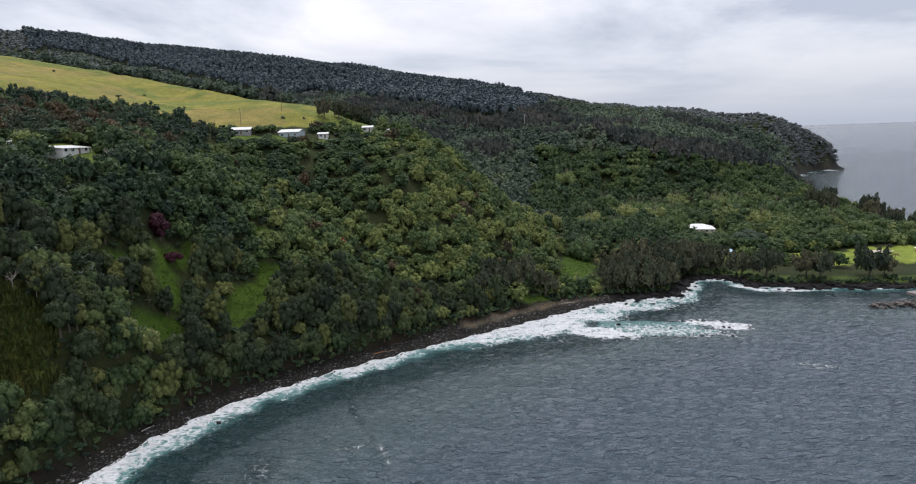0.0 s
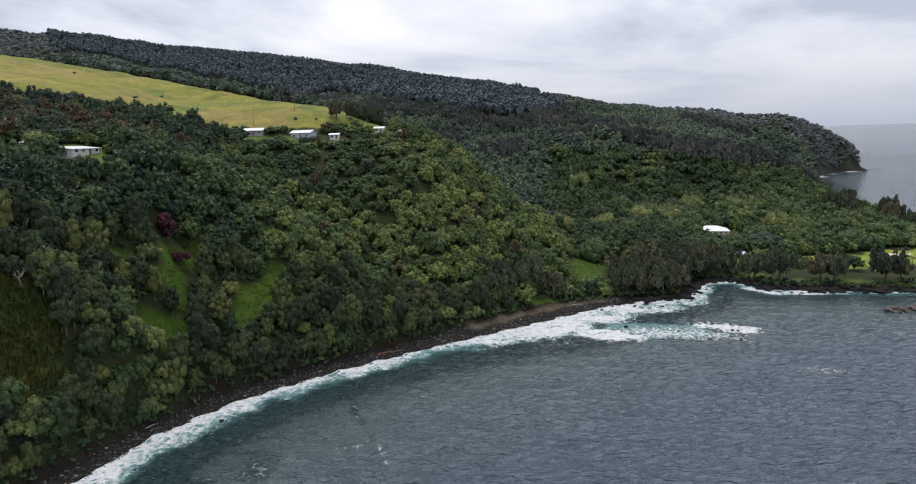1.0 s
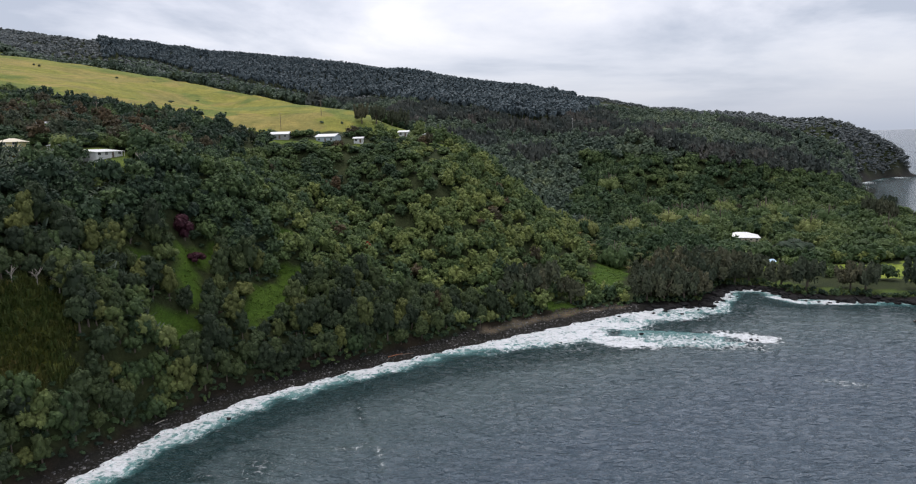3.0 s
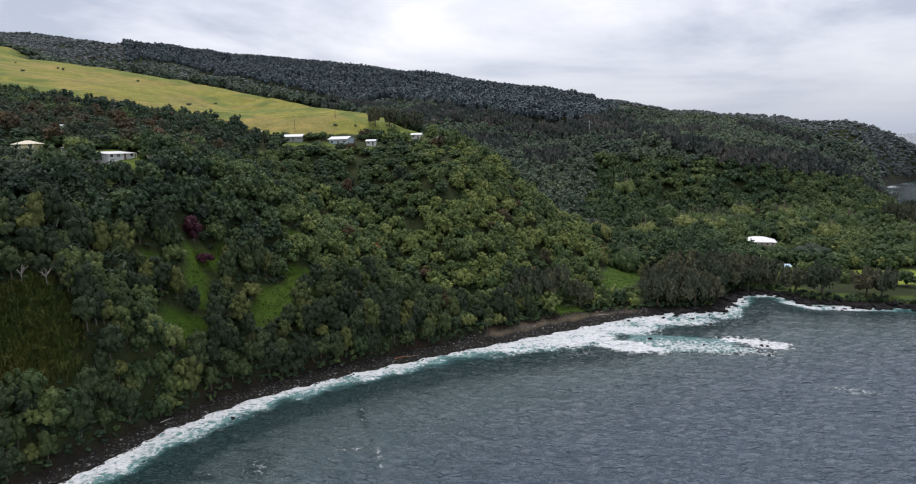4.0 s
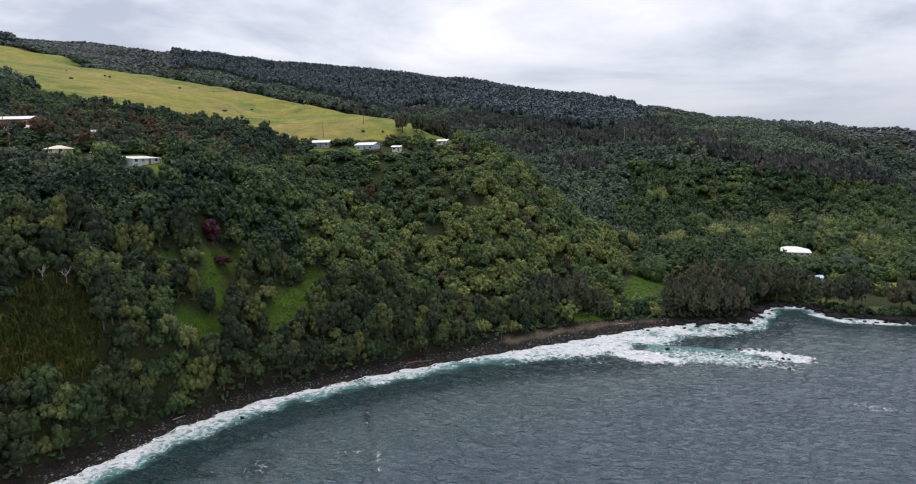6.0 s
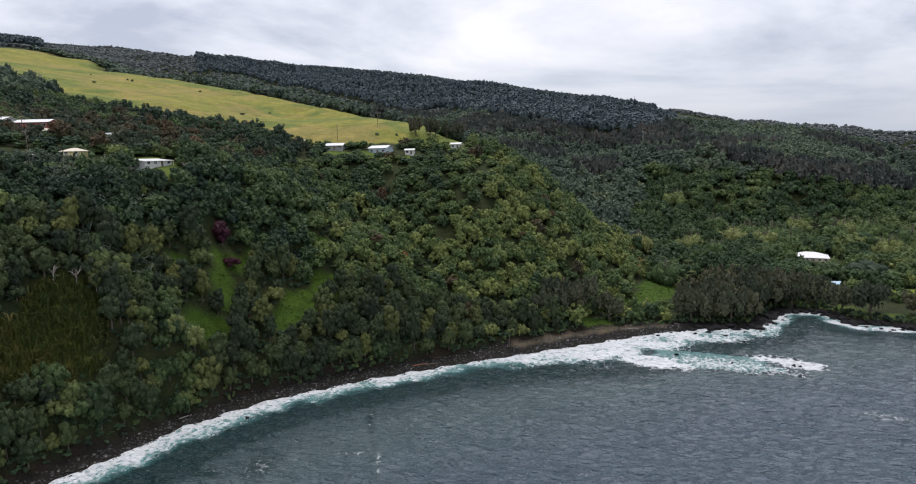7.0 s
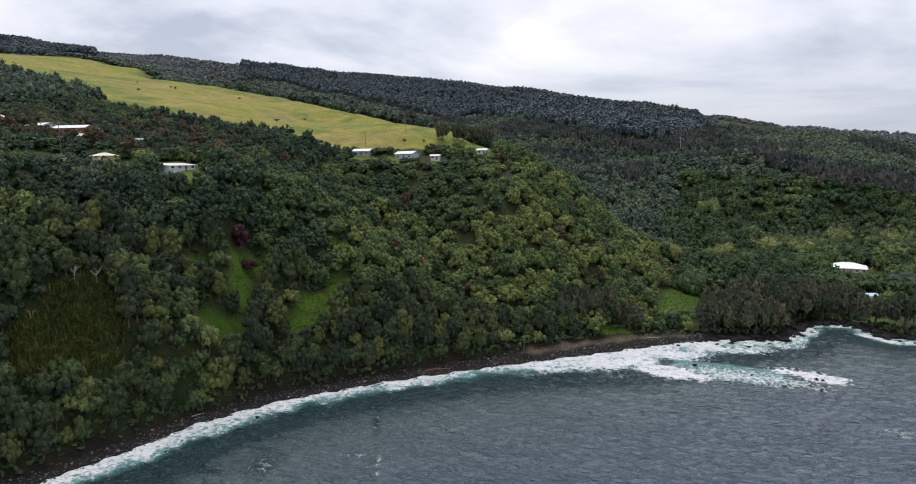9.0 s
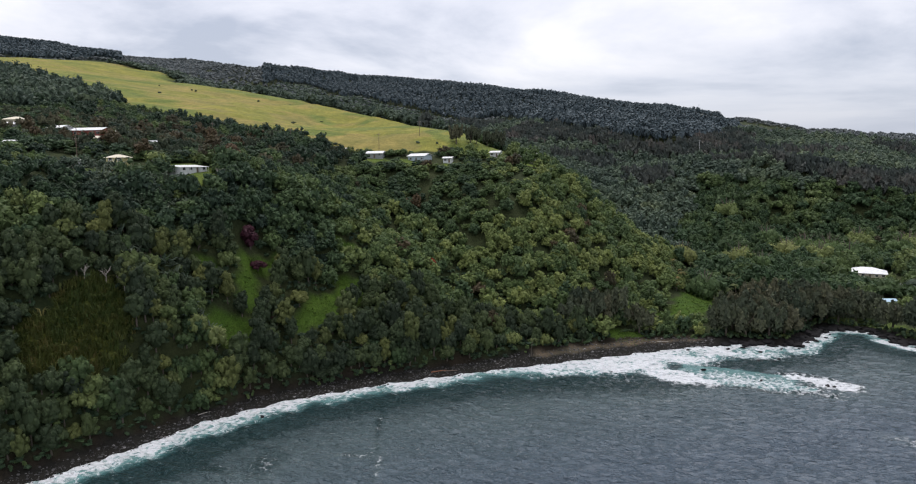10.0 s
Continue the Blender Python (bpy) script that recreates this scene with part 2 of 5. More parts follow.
PASTURE = [(-410, 704, 164), (-343, 677, 150.5), (-282, 635, 137.5), (-232, 598, 126.5), (-186, 562, 117), (-138, 520, 107), (-100, 480, 99.5), (-375, 697, 157), (-312, 657, 144), (-253, 614, 131), (-212, 583, 122), (-161, 542, 112), (-114, 498, 102), (-85, 461, 97),
           (-80, 425, 93), (-219, 547, 109), (-210, 519, 106), (-132, 465, 102), (-178, 522, 107), (-291, 445, 124), (-277, 378, 108), (-235, 580, 118), (-340, 638, 141),
           (-385, 615, 152), (-445, 712, 171), (-512, 640, 171), (-520, 735, 181), (-570, 745, 187), (-638, 660, 198), (-648, 815, 216), (-750, 825, 232), (-840, 830, 243),
           (-955, 830, 252), (-750, 640, 212), (-400, 420, 138), (-600, 450, 178), (-1000, 500, 250)]
GULCH = [(-20, 520, 42), (-60, 490, 66), (-120, 640, 78), (-250, 760, 96), (-420, 850, 125), (-540, 900, 155), (-620, 1010, 195), (40, 620, 50), (54, 746, 56), (-140, 650, 86), (-280, 745, 104)]
VALLEY = [(150, 432, 8), (176, 408, 5), (83, 538, 20), (93, 413, 9), (139, 459, 8), (204, 514, 6), (241, 576, 12), (143, 576, 12), (197, 605, 17),
          (220, 350, 3), (260, 380, 3), (300, 440, 3), (280, 537, 16), (60, 470, 12)]
RIDGE = [(126, 622, 44), (133, 668, 74), (168, 671, 64), (203, 645, 54), (235, 672, 50), (187, 606, 30), (174, 616, 34), (300, 645, 36), (322, 622, 14), (262, 626, 34), (50, 688, 68), (109, 694, 68), (70, 700, 76), (204, 879, 84),
         (300, 720, 55), (350, 900, 70)]
UPLAND = [(-333, 1140, 160), (-443, 1150, 185), (-208, 1040, 150), (-98, 930, 128), (-13, 846, 104), (71, 834, 100), (-650, 1460, 268), (-338, 1461, 228),
          (-83, 1297, 174), (73, 1147, 136), (216, 1130, 113), (360, 1110, 96), (459, 1110, 83), (552, 1130, 76), (582, 1140, 66), (602, 1138, 52), (624, 1140, 45), (641, 1137, 33),
          (500, 1060, 72), (540, 1090, 66), (430, 900, 58), (560, 1700, 108), (390, 1700, 135), (220, 1700, 161), (92, 1700, 179), (300, 1400, 108), (480, 1400, 84)]
MOUNTAIN = [(-1198, 1845, 376), (-1660, 1384, 410), (-1415, 1640, 390), (-1058, 1664, 338), (-900, 1000, 268), (-1100, 1000, 294), (-780, 960, 250), (-2500, 2500, 520), (-800, 3500, 380),
            (-4500, 1500, 760), (-4500, 4500, 700), (-100, 2500, 190), (-2500, -500, 330), (-700, 0, 180), (-400, 100, 115)]
LINES = np.array(BLUFF_LEFT + BLUFF_MIDDLE + SPUR + TERRACE + PASTURE + GULCH + VALLEY + RIDGE + UPLAND + MOUNTAIN, float)


def coast_distance(x, y):
    """Metres inland from the waterline; below zero out at sea."""
    p = np.stack([x, y], -1).reshape(-1, 2)
    best = np.full(len(p), 1e9)
    for a, b in zip(COAST[:-1], COAST[1:]):
        ab = b - a
        s = np.clip(((p - a) @ ab) / (ab @ ab), 0, 1)
        best = np.minimum(best, np.hypot(*(p - a - s[:, None] * ab).T))
    inside = np.zeros(len(p), bool)
    for a, b in zip(LAND, np.roll(LAND, -1, 0)):
        cross = (a[1] > p[:, 1]) != (b[1] > p[:, 1])
        with np.errstate(divide="ignore", invalid="ignore"):
            xi = a[0] + (p[:, 1] - a[1]) * (b[0] - a[0]) / (b[1] - a[1])
        inside ^= cross & (p[:, 0] < xi)
    return np.where(inside, best, -best).reshape(np.shape(x))


def spline_weights():
    shore = [(a + (b - a) * k) for a, b in zip(COAST[2:-2], COAST[3:-1]) for k in (0.0, 0.5)]
    shore = np.c_[np.array(shore), np.full(len(shore), 0.8)]
    pts = np.vstack([LINES, shore])
    n = len(pts)
    d = np.hypot(pts[:, None, 0] - pts[None, :, 0], pts[:, None, 1] - pts[None, :, 1])
    a = np.zeros((n + 3, n + 3))
    a[:n, :n] = -d + np.eye(n) * 0.8
    a[:n, n:] = np.c_[np.ones(n), pts[:, :2] / 1000]
    a[n:, :n] = a[:n, n:].T
    return pts, np.linalg.solve(a, np.r_[pts[:, 2], 0, 0, 0])


NODES, WEIGHTS = spline_weights()


def soft_noise(x, y, scale, seed):
    """Smooth random relief between -1 and 1, from a lattice."""
    r = np.random.default_rng(seed)
    g = r.uniform(-1, 1, (256, 256))
    u, v = np.asarray(x) / scale + 1000.3, np.asarray(y) / scale + 1000.7
    i, j = np.floor(u).astype(int), np.floor(v).astype(int)
    fu, fv = u - i, v - j
    fu, fv = fu * fu * (3 - 2 * fu), fv * fv * (3 - 2 * fv)
    at = lambda a, b: g[a % 256, b % 256]
    return (at(i, j) * (1 - fu) + at(i + 1, j) * fu) * (1 - fv) + (at(i, j + 1) * (1 - fu) + at(i + 1, j + 1) * fu) * fv


def beach_width(x):
    """How far the stony beach reaches inland."""
    return np.interp(x, [-130, -95, -60, -20, 10, 35, 60, 75, 100, 330, 400], [6, 6, 7, 8, 11, 13, 9, 6, 4, 4, 1])


def height(x, y, inland=None):
    x, y = np.asarray(x, float), np.asarray(y, float)
    n = len(NODES)
    z = WEIGHTS[n] + WEIGHTS[n + 1] * x / 1000 + WEIGHTS[n + 2] * y / 1000
    for (a, b, _), w in zip(NODES, WEIGHTS[:n]):
        z = z - w * np.hypot(x - a, y - b)
    s = coast_distance(x, y) if inland is None else inland
    rough = np.clip(s / 60, 0, 1)
    far = np.clip((y - 600) / 600, 0, 1)
    z = z + rough * (0.9 * soft_noise(x, y, 17, 1) + (1.5 + 5 * far) * soft_noise(x, y, 61, 2) + 9 * far * soft_noise(x, y, 190, 3))
    land = np.maximum(z, 0.3 + 0.13 * np.clip(s, 0, 18))
    wide = beach_width(x)
    back = np.clip(s - wide, 0, 60)
    land = np.minimum(land, 0.25 + 0.2 * np.clip(s, 0, None) + 1.1 * back + 0.22 * back ** 2)
    return np.where(s > 0, land, np.maximum(-0.4 + 0.12 * s, -30))


def blot(x, y, cx, cy, rx, ry, turn=0.0):
    """Below 1 inside an ellipse with a ragged rim."""
    c, s = math.cos(radians(turn)), math.sin(radians(turn))
    u, v = (x - cx) * c + (y - cy) * s, -(x - cx) * s + (y - cy) * c
    return np.hypot(u / rx, v / ry) + 0.22 * soft_noise(x, y, 5, 11) + 0.12 * soft_noise(x, y, 2.3, 12)


# open grass on the bluff and behind the beach, lawns, park
GLADES = [(-73, 231, 16, 5, 70), (-70, 243, 6, 5, 60), (64, 357, 33, 8.5, 76), (55, 330, 9, 8, 60), (-91, 197, 9, 5.4, 45), (-104, 203, 5, 3, 40), (-94, 225, 7, 3.4, 60),
          (-95, 213, 8, 3.6, -60), (36, 296, 10, 6.5, 40), (-76, 257, 8, 2.4, 25), (-61, 306, 7, 2.5, 20)]
CANES = (-112, 155, 7.5, 13.5, -12)
LAWNS = [(-380, 372, 40, 8, 4), (-136, 231, 13, 6, 20), (-155, 212, 14, 8, 20), (-22, 397, 13, 6, -40), (-40, 418, 20, 6, 0), (-118, 377, 13, 5, 5), (-92, 381, 14, 4.5, -8), (-70, 384, 8, 4, 0), (-124, 224, 6, 12, 0), (155, 385, 22, 9, 20), (150, 418, 12, 6, 0)]
PARK = [(254, 374, 58, 19, 12), (196, 376, 26, 9, 0)]


def pasture_side(x, y):
    """Above zero on the open pasture."""
    edge = np.interp(x, [-1200, -700, -520, -420, -340, -300, -225, -160, -120, -60], [600, 540, 490, 450, 412, 395, 388, 388, 393, 412])
    top = np.interp(x, [-1200, -955, -840, -750, -648, -570, -520, -445, -375, -312, -253, -212, -161, -114, -85, -60],
                    [842, 838, 838, 832, 822, 760, 750, 730, 708, 668, 625, 594, 553, 508, 470, 440])
    e = np.minimum(y - edge, top - y) + 3 * soft_noise(x, y, 23, 21) + 2 * soft_noise(x, y, 9, 22)
    return np.where(x < -52, e, -99)


def fir_edge(x):
    """The lower edge of the plantation."""
    return np.interp(x, [-2000, -760, -660, -443, -333, -208, -98, 0, 70, 120], [860, 870, 1240, 1150, 1130, 1040, 930, 850, 825, 900])


def axis(lo, hi, a, b, step, grow):
    core = list(np.arange(a, b, step))
    left, s, v = [], step, a
    while v > lo:
        s *= grow
        v -= s
        left.append(v)
    right, s, v = [], step, core[-1]
    while v < hi:
        s *= grow
        v += s
        right.append(v)
    return np.array(left[::-1] + core + right)


def mesh_object(name, verts, faces, mat, smooth=False, parent=None, attrs=()):
    """A mesh from arrays: verts (n, 3), faces (m, 3) or (m, 4)."""
    me = bpy.data.meshes.new(name)
    verts, faces = np.asarray(verts, np.float32), np.asarray(faces, np.int32)
    k = faces.shape[1]
    me.vertices.add(len(verts))
    me.vertices.foreach_set("co", verts.ravel())
    me.loops.add(faces.size)
    me.loops.foreach_set("vertex_index", faces.ravel())
    me.polygons.add(len(faces))
    me.polygons.foreach_set("loop_start", np.arange(0, faces.size, k, dtype=np.int32))
    me.polygons.foreach_set("use_smooth", np.full(len(faces), smooth))
    for label, kind, data in attrs:
        a = me.attributes.new(label, kind, "POINT")
        a.data.foreach_set("color" if kind == "FLOAT_COLOR" else "value", np.asarray(data, np.float32).ravel())
    me.update(calc_edges=True)
    if mat:
        me.materials.append(mat)
    ob = new(name, me)
    if parent:
        ob.parent = parent
    return ob


def grid_faces(nx, ny):
    i = np.arange(nx * ny).reshape(ny, nx)
    return np.stack([i[:-1, :-1], i[:-1, 1:], i[1:, 1:], i[1:, :-1]], -1).reshape(-1, 4)


def build_ground():
    xs = axis(-4600, 1200, -190, 250, 2.6, 1.05)
    ys = axis(-1200, 4500, 90, 450, 2.6, 1.03)
    x, y = np.meshgrid(xs, ys)
    s = coast_distance(x, y)
    z = height(x, y, s)
    col = np.empty(x.shape + (4,))
    col[...] = (0.035, 0.046, 0.022, 1)
    def lay(mask, c):
        col[mask] = (*c, 1)
    wide = beach_width(x)
    lay((y < 420) & (s < wide + 2 + 2 * soft_noise(x, y, 12, 5)), (0.027, 0.022, 0.018))
    lay((x > 0) & (s < wide - 1 + 1.5 * soft_noise(x, y, 9, 5)), (0.105, 0.085, 0.072))
    lay(s < np.where(x > 0, wide * 0.55, wide) + 1.2 * soft_noise(x, y, 8, 6), (0.016, 0.0155, 0.016))
    lay((y > 600) & (s < 7 + 4 * soft_noise(x, y, 20, 6)), (0.02, 0.02, 0.022))
    lay((s < 16) & (x > 120) & (x < 330) & (y < 420), (0.075, 0.11, 0.03))
    lay((s < wide + 3 + 2 * soft_noise(x, y, 6, 7)) & (x > 66) & (x < 330), (0.014, 0.013, 0.014))
    for g in GLADES:
        lay((blot(x, y, *g) < 1) & (s > wide + 1), (0.055, 0.105, 0.017))
    lay((blot(x, y, *CANES) < 1) & (s > wide + 1), (0.105, 0.120, 0.032))
    for g in LAWNS:
        lay(blot(x, y, *g) < 1, (0.10, 0.145, 0.035))
    for g in PARK:
        lay((blot(x, y, *g) < 1) & (s > 10), (0.20, 0.26, 0.055))
    lay((np.abs(y - fir_edge(x) + 12) < 6 + 4 * soft_noise(x, y, 40, 35)) & (x > -640) & (x < 60), (0.15, 0.145, 0.085))
    lay(pasture_side(x, y) > 0, (0.220, 0.218, 0.058))
    dry = (pasture_side(x, y) > 0) & (soft_noise(x, y, 40, 31) + 0.6 * soft_noise(x, y, 13, 32) > 0.25)
    lay(dry, (0.250, 0.216, 0.080))
    lush = (pasture_side(x, y) > 0) & (soft_noise(x, y, 55, 33) + 0.6 * soft_noise(x, y, 17, 34) > 0.3)
    lay(lush, (0.150, 0.182, 0.052))
    ob = mesh_object("ground", np.stack([x, y, z], -1).reshape(-1, 3), grid_faces(len(xs), len(ys)), mat_ground, True,
                     attrs=[("cover", "FLOAT_COLOR", col.reshape(-1, 4))])
    return tagged(ob, "steep green coastal land with dark stony beach and yellow pasture", "ground", kind="structure")


build_ground()


def build_sea():
    xs = axis(-2200, 4700, -110, 190, 1.15, 1.06)
    ys = axis(-4700, 4700, 95, 330, 1.15, 1.06)
    x, y = np.meshgrid(xs, ys)
    s = coast_distance(x, y)
    d = -s
    r = np.hypot(x, y)
    fine_cells = np.maximum.reduce([x - 190, -110 - x, y - 330, 95 - y])
    calm = np.clip(d / 12, 0.4, 1) * np.clip(1 - fine_cells / 22, 0, 1)
    a, b = 0.83 * x + 0.56 * y, -0.56 * x + 0.83 * y
    swell = np.sin((0.30 * x + y) * 1.25 + 3.2 * soft_noise(a, b, 22, 41)) * (0.6 + 0.4 * soft_noise(a, b, 13, 48) + 0.2 * soft_noise(b, a, 5, 56))
    cross = np.sin((-0.40 * x + y) * 1.9 + 3.0 * soft_noise(b, a, 15, 49)) * (0.6 + 0.5 * soft_noise(b, a, 9, 50))
    long = np.sin((0.12 * x + y) * 0.62 + 2.5 * soft_noise(a, b, 35, 42)) * (0.7 + 0.3 * soft_noise(a, b, 25, 43))
    z = calm * (0.33 * swell + 0.22 * cross + 0.40 * long)
    # the sheet lifts far out so that its rim stands where the true horizon stands
    z = z + 37 * np.clip((r - 1800) / 2900, 0, 1.3) ** 1.5
    wob = 2.2 * soft_noise(x, y, 14, 44) + 1.2 * soft_noise(x, y, 5, 45)
    # width of the surf along the beach, broadest by the rocks
    along = np.interp(x, [-140, -90, -60, -35, -10, 20, 50, 80, 105, 125, 150, 200, 260], [11, 12, 11, 9, 11, 18, 28, 22, 14, 6, 6, 5, 3])
    q = np.clip((d + wob) / along, 0, 3)
    patchy = 0.30 * soft_noise(x, y, 11, 46) + 0.22 * soft_noise(x, y, 4.5, 47)
    foam = np.clip(0.95 - 0.72 * q + 1.3 * patchy * np.clip(2.2 * q, 0, 1), 0, 1) * np.clip((1.35 - q) * 2.2, 0, 1)
    def wash(cx, cy, rx, ry, turn, top):
        return np.clip(top * np.clip(1.5 - blot(x, y, cx, cy, rx, ry, turn), 0, 1) * 1.5, 0, 1)
    for w in ((104, 262, 12, 5, -30, 0.80), (118, 212, 8, 4.0, -25, 0.25), (80, 256, 28, 8, -12, 0.40), (55, 256, 13, 6, -22, 1.0), (36, 262, 15, 6, 28, 0.9), (90, 293, 9, 7, 20, 0.42),
              (143, 321, 9, 3.4, -55, 0.62), (160, 315, 15, 3.2, -8, 0.62), (116, 327, 5, 9, -30, 0.5), (132, 341, 8, 3, 0, 0.45), (72, 292, 8, 7, 20, 0.7),
              (-50, 152, 4.5, 8, 25, 0.17), (-29, 164, 6, 2, 20, 0.17), (-62, 146, 5, 3, 10, 0.15)):
        foam = np.maximum(foam, wash(*w))
    # a thin line of spent foam drawn out from the beach
    line = np.interp(y, [150, 158, 175, 194, 200], [-18, -21, -27, -34, -37]) + 1.4 * soft_noise(x, y, 9, 61)
    foam = np.maximum(foam, np.clip(1 - np.abs(x - line) / 1.5, 0, 1) * (y > 150) * (y < 197) * np.clip(0.30 + 0.12 * soft_noise(x, y, 6, 62), 0, 0.4))
    # loose flecks beyond the surf
    fleck = soft_noise(x * 0.6 + y * 0.2, y * 1.4 - x * 0.4, 6, 63) + 0.7 * soft_noise(x, y, 3, 64)
    foam = np.maximum(foam, np.clip(0.5 * (fleck - 0.55), 0, 0.35) * np.clip(1 - d / 32, 0, 1))
    foam = np.where(d < -3, 0, foam)
    foam = np.maximum(foam, np.clip(0.9 - np.abs(coast_far(d, y) - 5) / 9, 0, 1) * (y > 600))
    nearshore = np.maximum(np.clip(1 - d / (along * 1.5 + 28), 0, 1), 0.55 * np.clip(1 - d / 90, 0, 1)) + 0.45 * foam
    nearshore = np.maximum(nearshore, 0.97 * np.clip(1.9 * (1.25 - blot(x, y, 78, 260, 30, 13, -12)), 0, 1))
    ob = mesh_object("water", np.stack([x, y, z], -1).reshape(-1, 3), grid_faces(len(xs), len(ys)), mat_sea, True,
                     attrs=[("foam", "FLOAT", foam), ("nearshore", "FLOAT", np.clip(nearshore, 0, 1))])
    return tagged(ob, "slate blue ocean with white surf along the shore", "sea", kind="structure")


def coast_far(d, y):
    return np.where(y > 600, d, 999)


build_sea()


# ---- plants: shapes ----
def sphere_points(r, n):
    v = r.normal(size=(n, 3))
    return v / np.linalg.norm(v, axis=1)[:, None]


def unit(v):
    return v / (np.linalg.norm(v, axis=-1, keepdims=True) + 1e-9)


def cards(r, pos, nor, size, slim=(0.6, 1.0), along=None):
    """A leaf clump, a tilted triangle, at each place, facing along nor."""
    n = len(pos)
    t = unit(np.cross(nor, r.normal(size=(n, 3)))) if along is None else along
    b = unit(np.cross(nor, t))
    w = (size * r.uniform(0.65, 1.3, n))[:, None]
    h = w * r.uniform(*slim, n)[:, None]
    skew = w * r.uniform(-0.4, 0.4, n)[:, None]
    v = np.stack([pos - t * w - b * h * 0.6, pos + t * w - b * h * 0.6 - nor * w * 0.15, pos + t * skew + b * h * 1.2], 1)
    return v.reshape(-1, 3), np.arange(3 * n).reshape(-1, 3)


def join(chunks):
    vs, fs, k = [], [], 0
    for v, f in chunks:
        vs.append(v)
        fs.append(f + k)
        k += len(v)
    return np.vstack(vs), np.vstack(fs)


def tube(points, radii, sides=6):
    """A tapered stem along points, closed at its tip."""
    points = np.asarray(points, float)
    ring = []
    for k, p in enumerate(points):
        d = unit(points[min(k + 1, len(points) - 1)] - points[max(k - 1, 0)])
        a = unit(np.cross(d, (0.31, 0.95, 0.05)))
        b = np.cross(d, a)
        g = np.arange(sides) * 2 * math.pi / sides
        ring.append(p + radii[k] * (np.cos(g)[:, None] * a + np.sin(g)[:, None] * b))
    v = np.vstack(ring + [points[-1:] + unit(points[-1] - points[-2]) * radii[-1]])
    f = []
    for k in range(len(points) - 1):
        for j in range(sides):
            p, q = k * sides + j, k * sides + (j + 1) % sides
            f += [(p, q, q + sides), (p, q + sides, p + sides)]
    last = (len(points) - 1) * sides
    f += [(last + j, last + (j + 1) % sides, len(v) - 1) for j in range(sides)]
    return v, np.array(f)


OCTA = np.array([(1, 0, 0), (-1, 0, 0), (0, 1, 0), (0, -1, 0), (0, 0, 1), (0, 0, -1)], float)
OCTA_FACES = np.array([(0, 2, 4), (2, 1, 4), (1, 3, 4), (3, 0, 4), (2, 0, 5), (1, 2, 5), (3, 1, 5), (0, 3, 5)])


def rounder(v, f):
    """Each triangle cut in four, its new corners pushed out to the unit ball."""
    a, b, c = v[f[:, 0]], v[f[:, 1]], v[f[:, 2]]
    ab, bc, ca = unit(a + b), unit(b + c), unit(c + a)
    w = np.stack([a, ab, ca, ab, b, bc, ca, bc, c, ab, bc, ca], 1).reshape(-1, 3)
    return w, np.arange(len(w)).reshape(-1, 3)


def leafy_cores(r, centres, radii, squash, fine=False):
    """Lumpy inner masses of foliage, one to each lobe, so that a crown is not seen through."""
    out = []
    for c, q in zip(centres, radii):
        turn = np.linalg.qr(r.normal(size=(3, 3)))[0]
        v, f = rounder(OCTA, OCTA_FACES) if fine else (OCTA, OCTA_FACES)
        v = v @ turn
        lump = 1 + 0.16 * np.sin(5 * v[:, :1] + 3 * v[:, 1:2]) * np.cos(4 * v[:, 2:3])
        out.append((v * lump * q * np.array([1, 1, squash]) + c, f))
    return out


def broad_crown(r, n, size, flat=0.75, lobes=11, fine=False):
    """A rounded crown of leafy lobes, about one radius wide, its top at 1.5."""
    c = sphere_points(r, lobes) * r.uniform(0.35, 0.72, (lobes, 1))
    c[:, 2] = np.where(c[:, 2] < -0.3, -c[:, 2], c[:, 2]) * flat
    c[0] = (0, 0, 0.35)
    rad = r.uniform(0.28, 0.48, lobes)
    k = r.integers(0, lobes, n)
    d = sphere_points(r, n)
    d[:, 2] = np.where(d[:, 2] < -0.55, -d[:, 2], d[:, 2])
    pos = c[k] + d * rad[k][:, None] * np.array([1, 1, flat + 0.1]) * r.uniform(0.86, 1.06, (n, 1))
    nor = unit(d + r.normal(scale=0.25, size=(n, 3)) + (0, 0, 0.25))
    pos[:, 2] += 0.55
    return join(leafy_cores(r, c + (0, 0, 0.55), rad * (0.9 if fine else 1.02), flat + 0.1, fine) + [cards(r, pos, nor, np.full(n, size))])


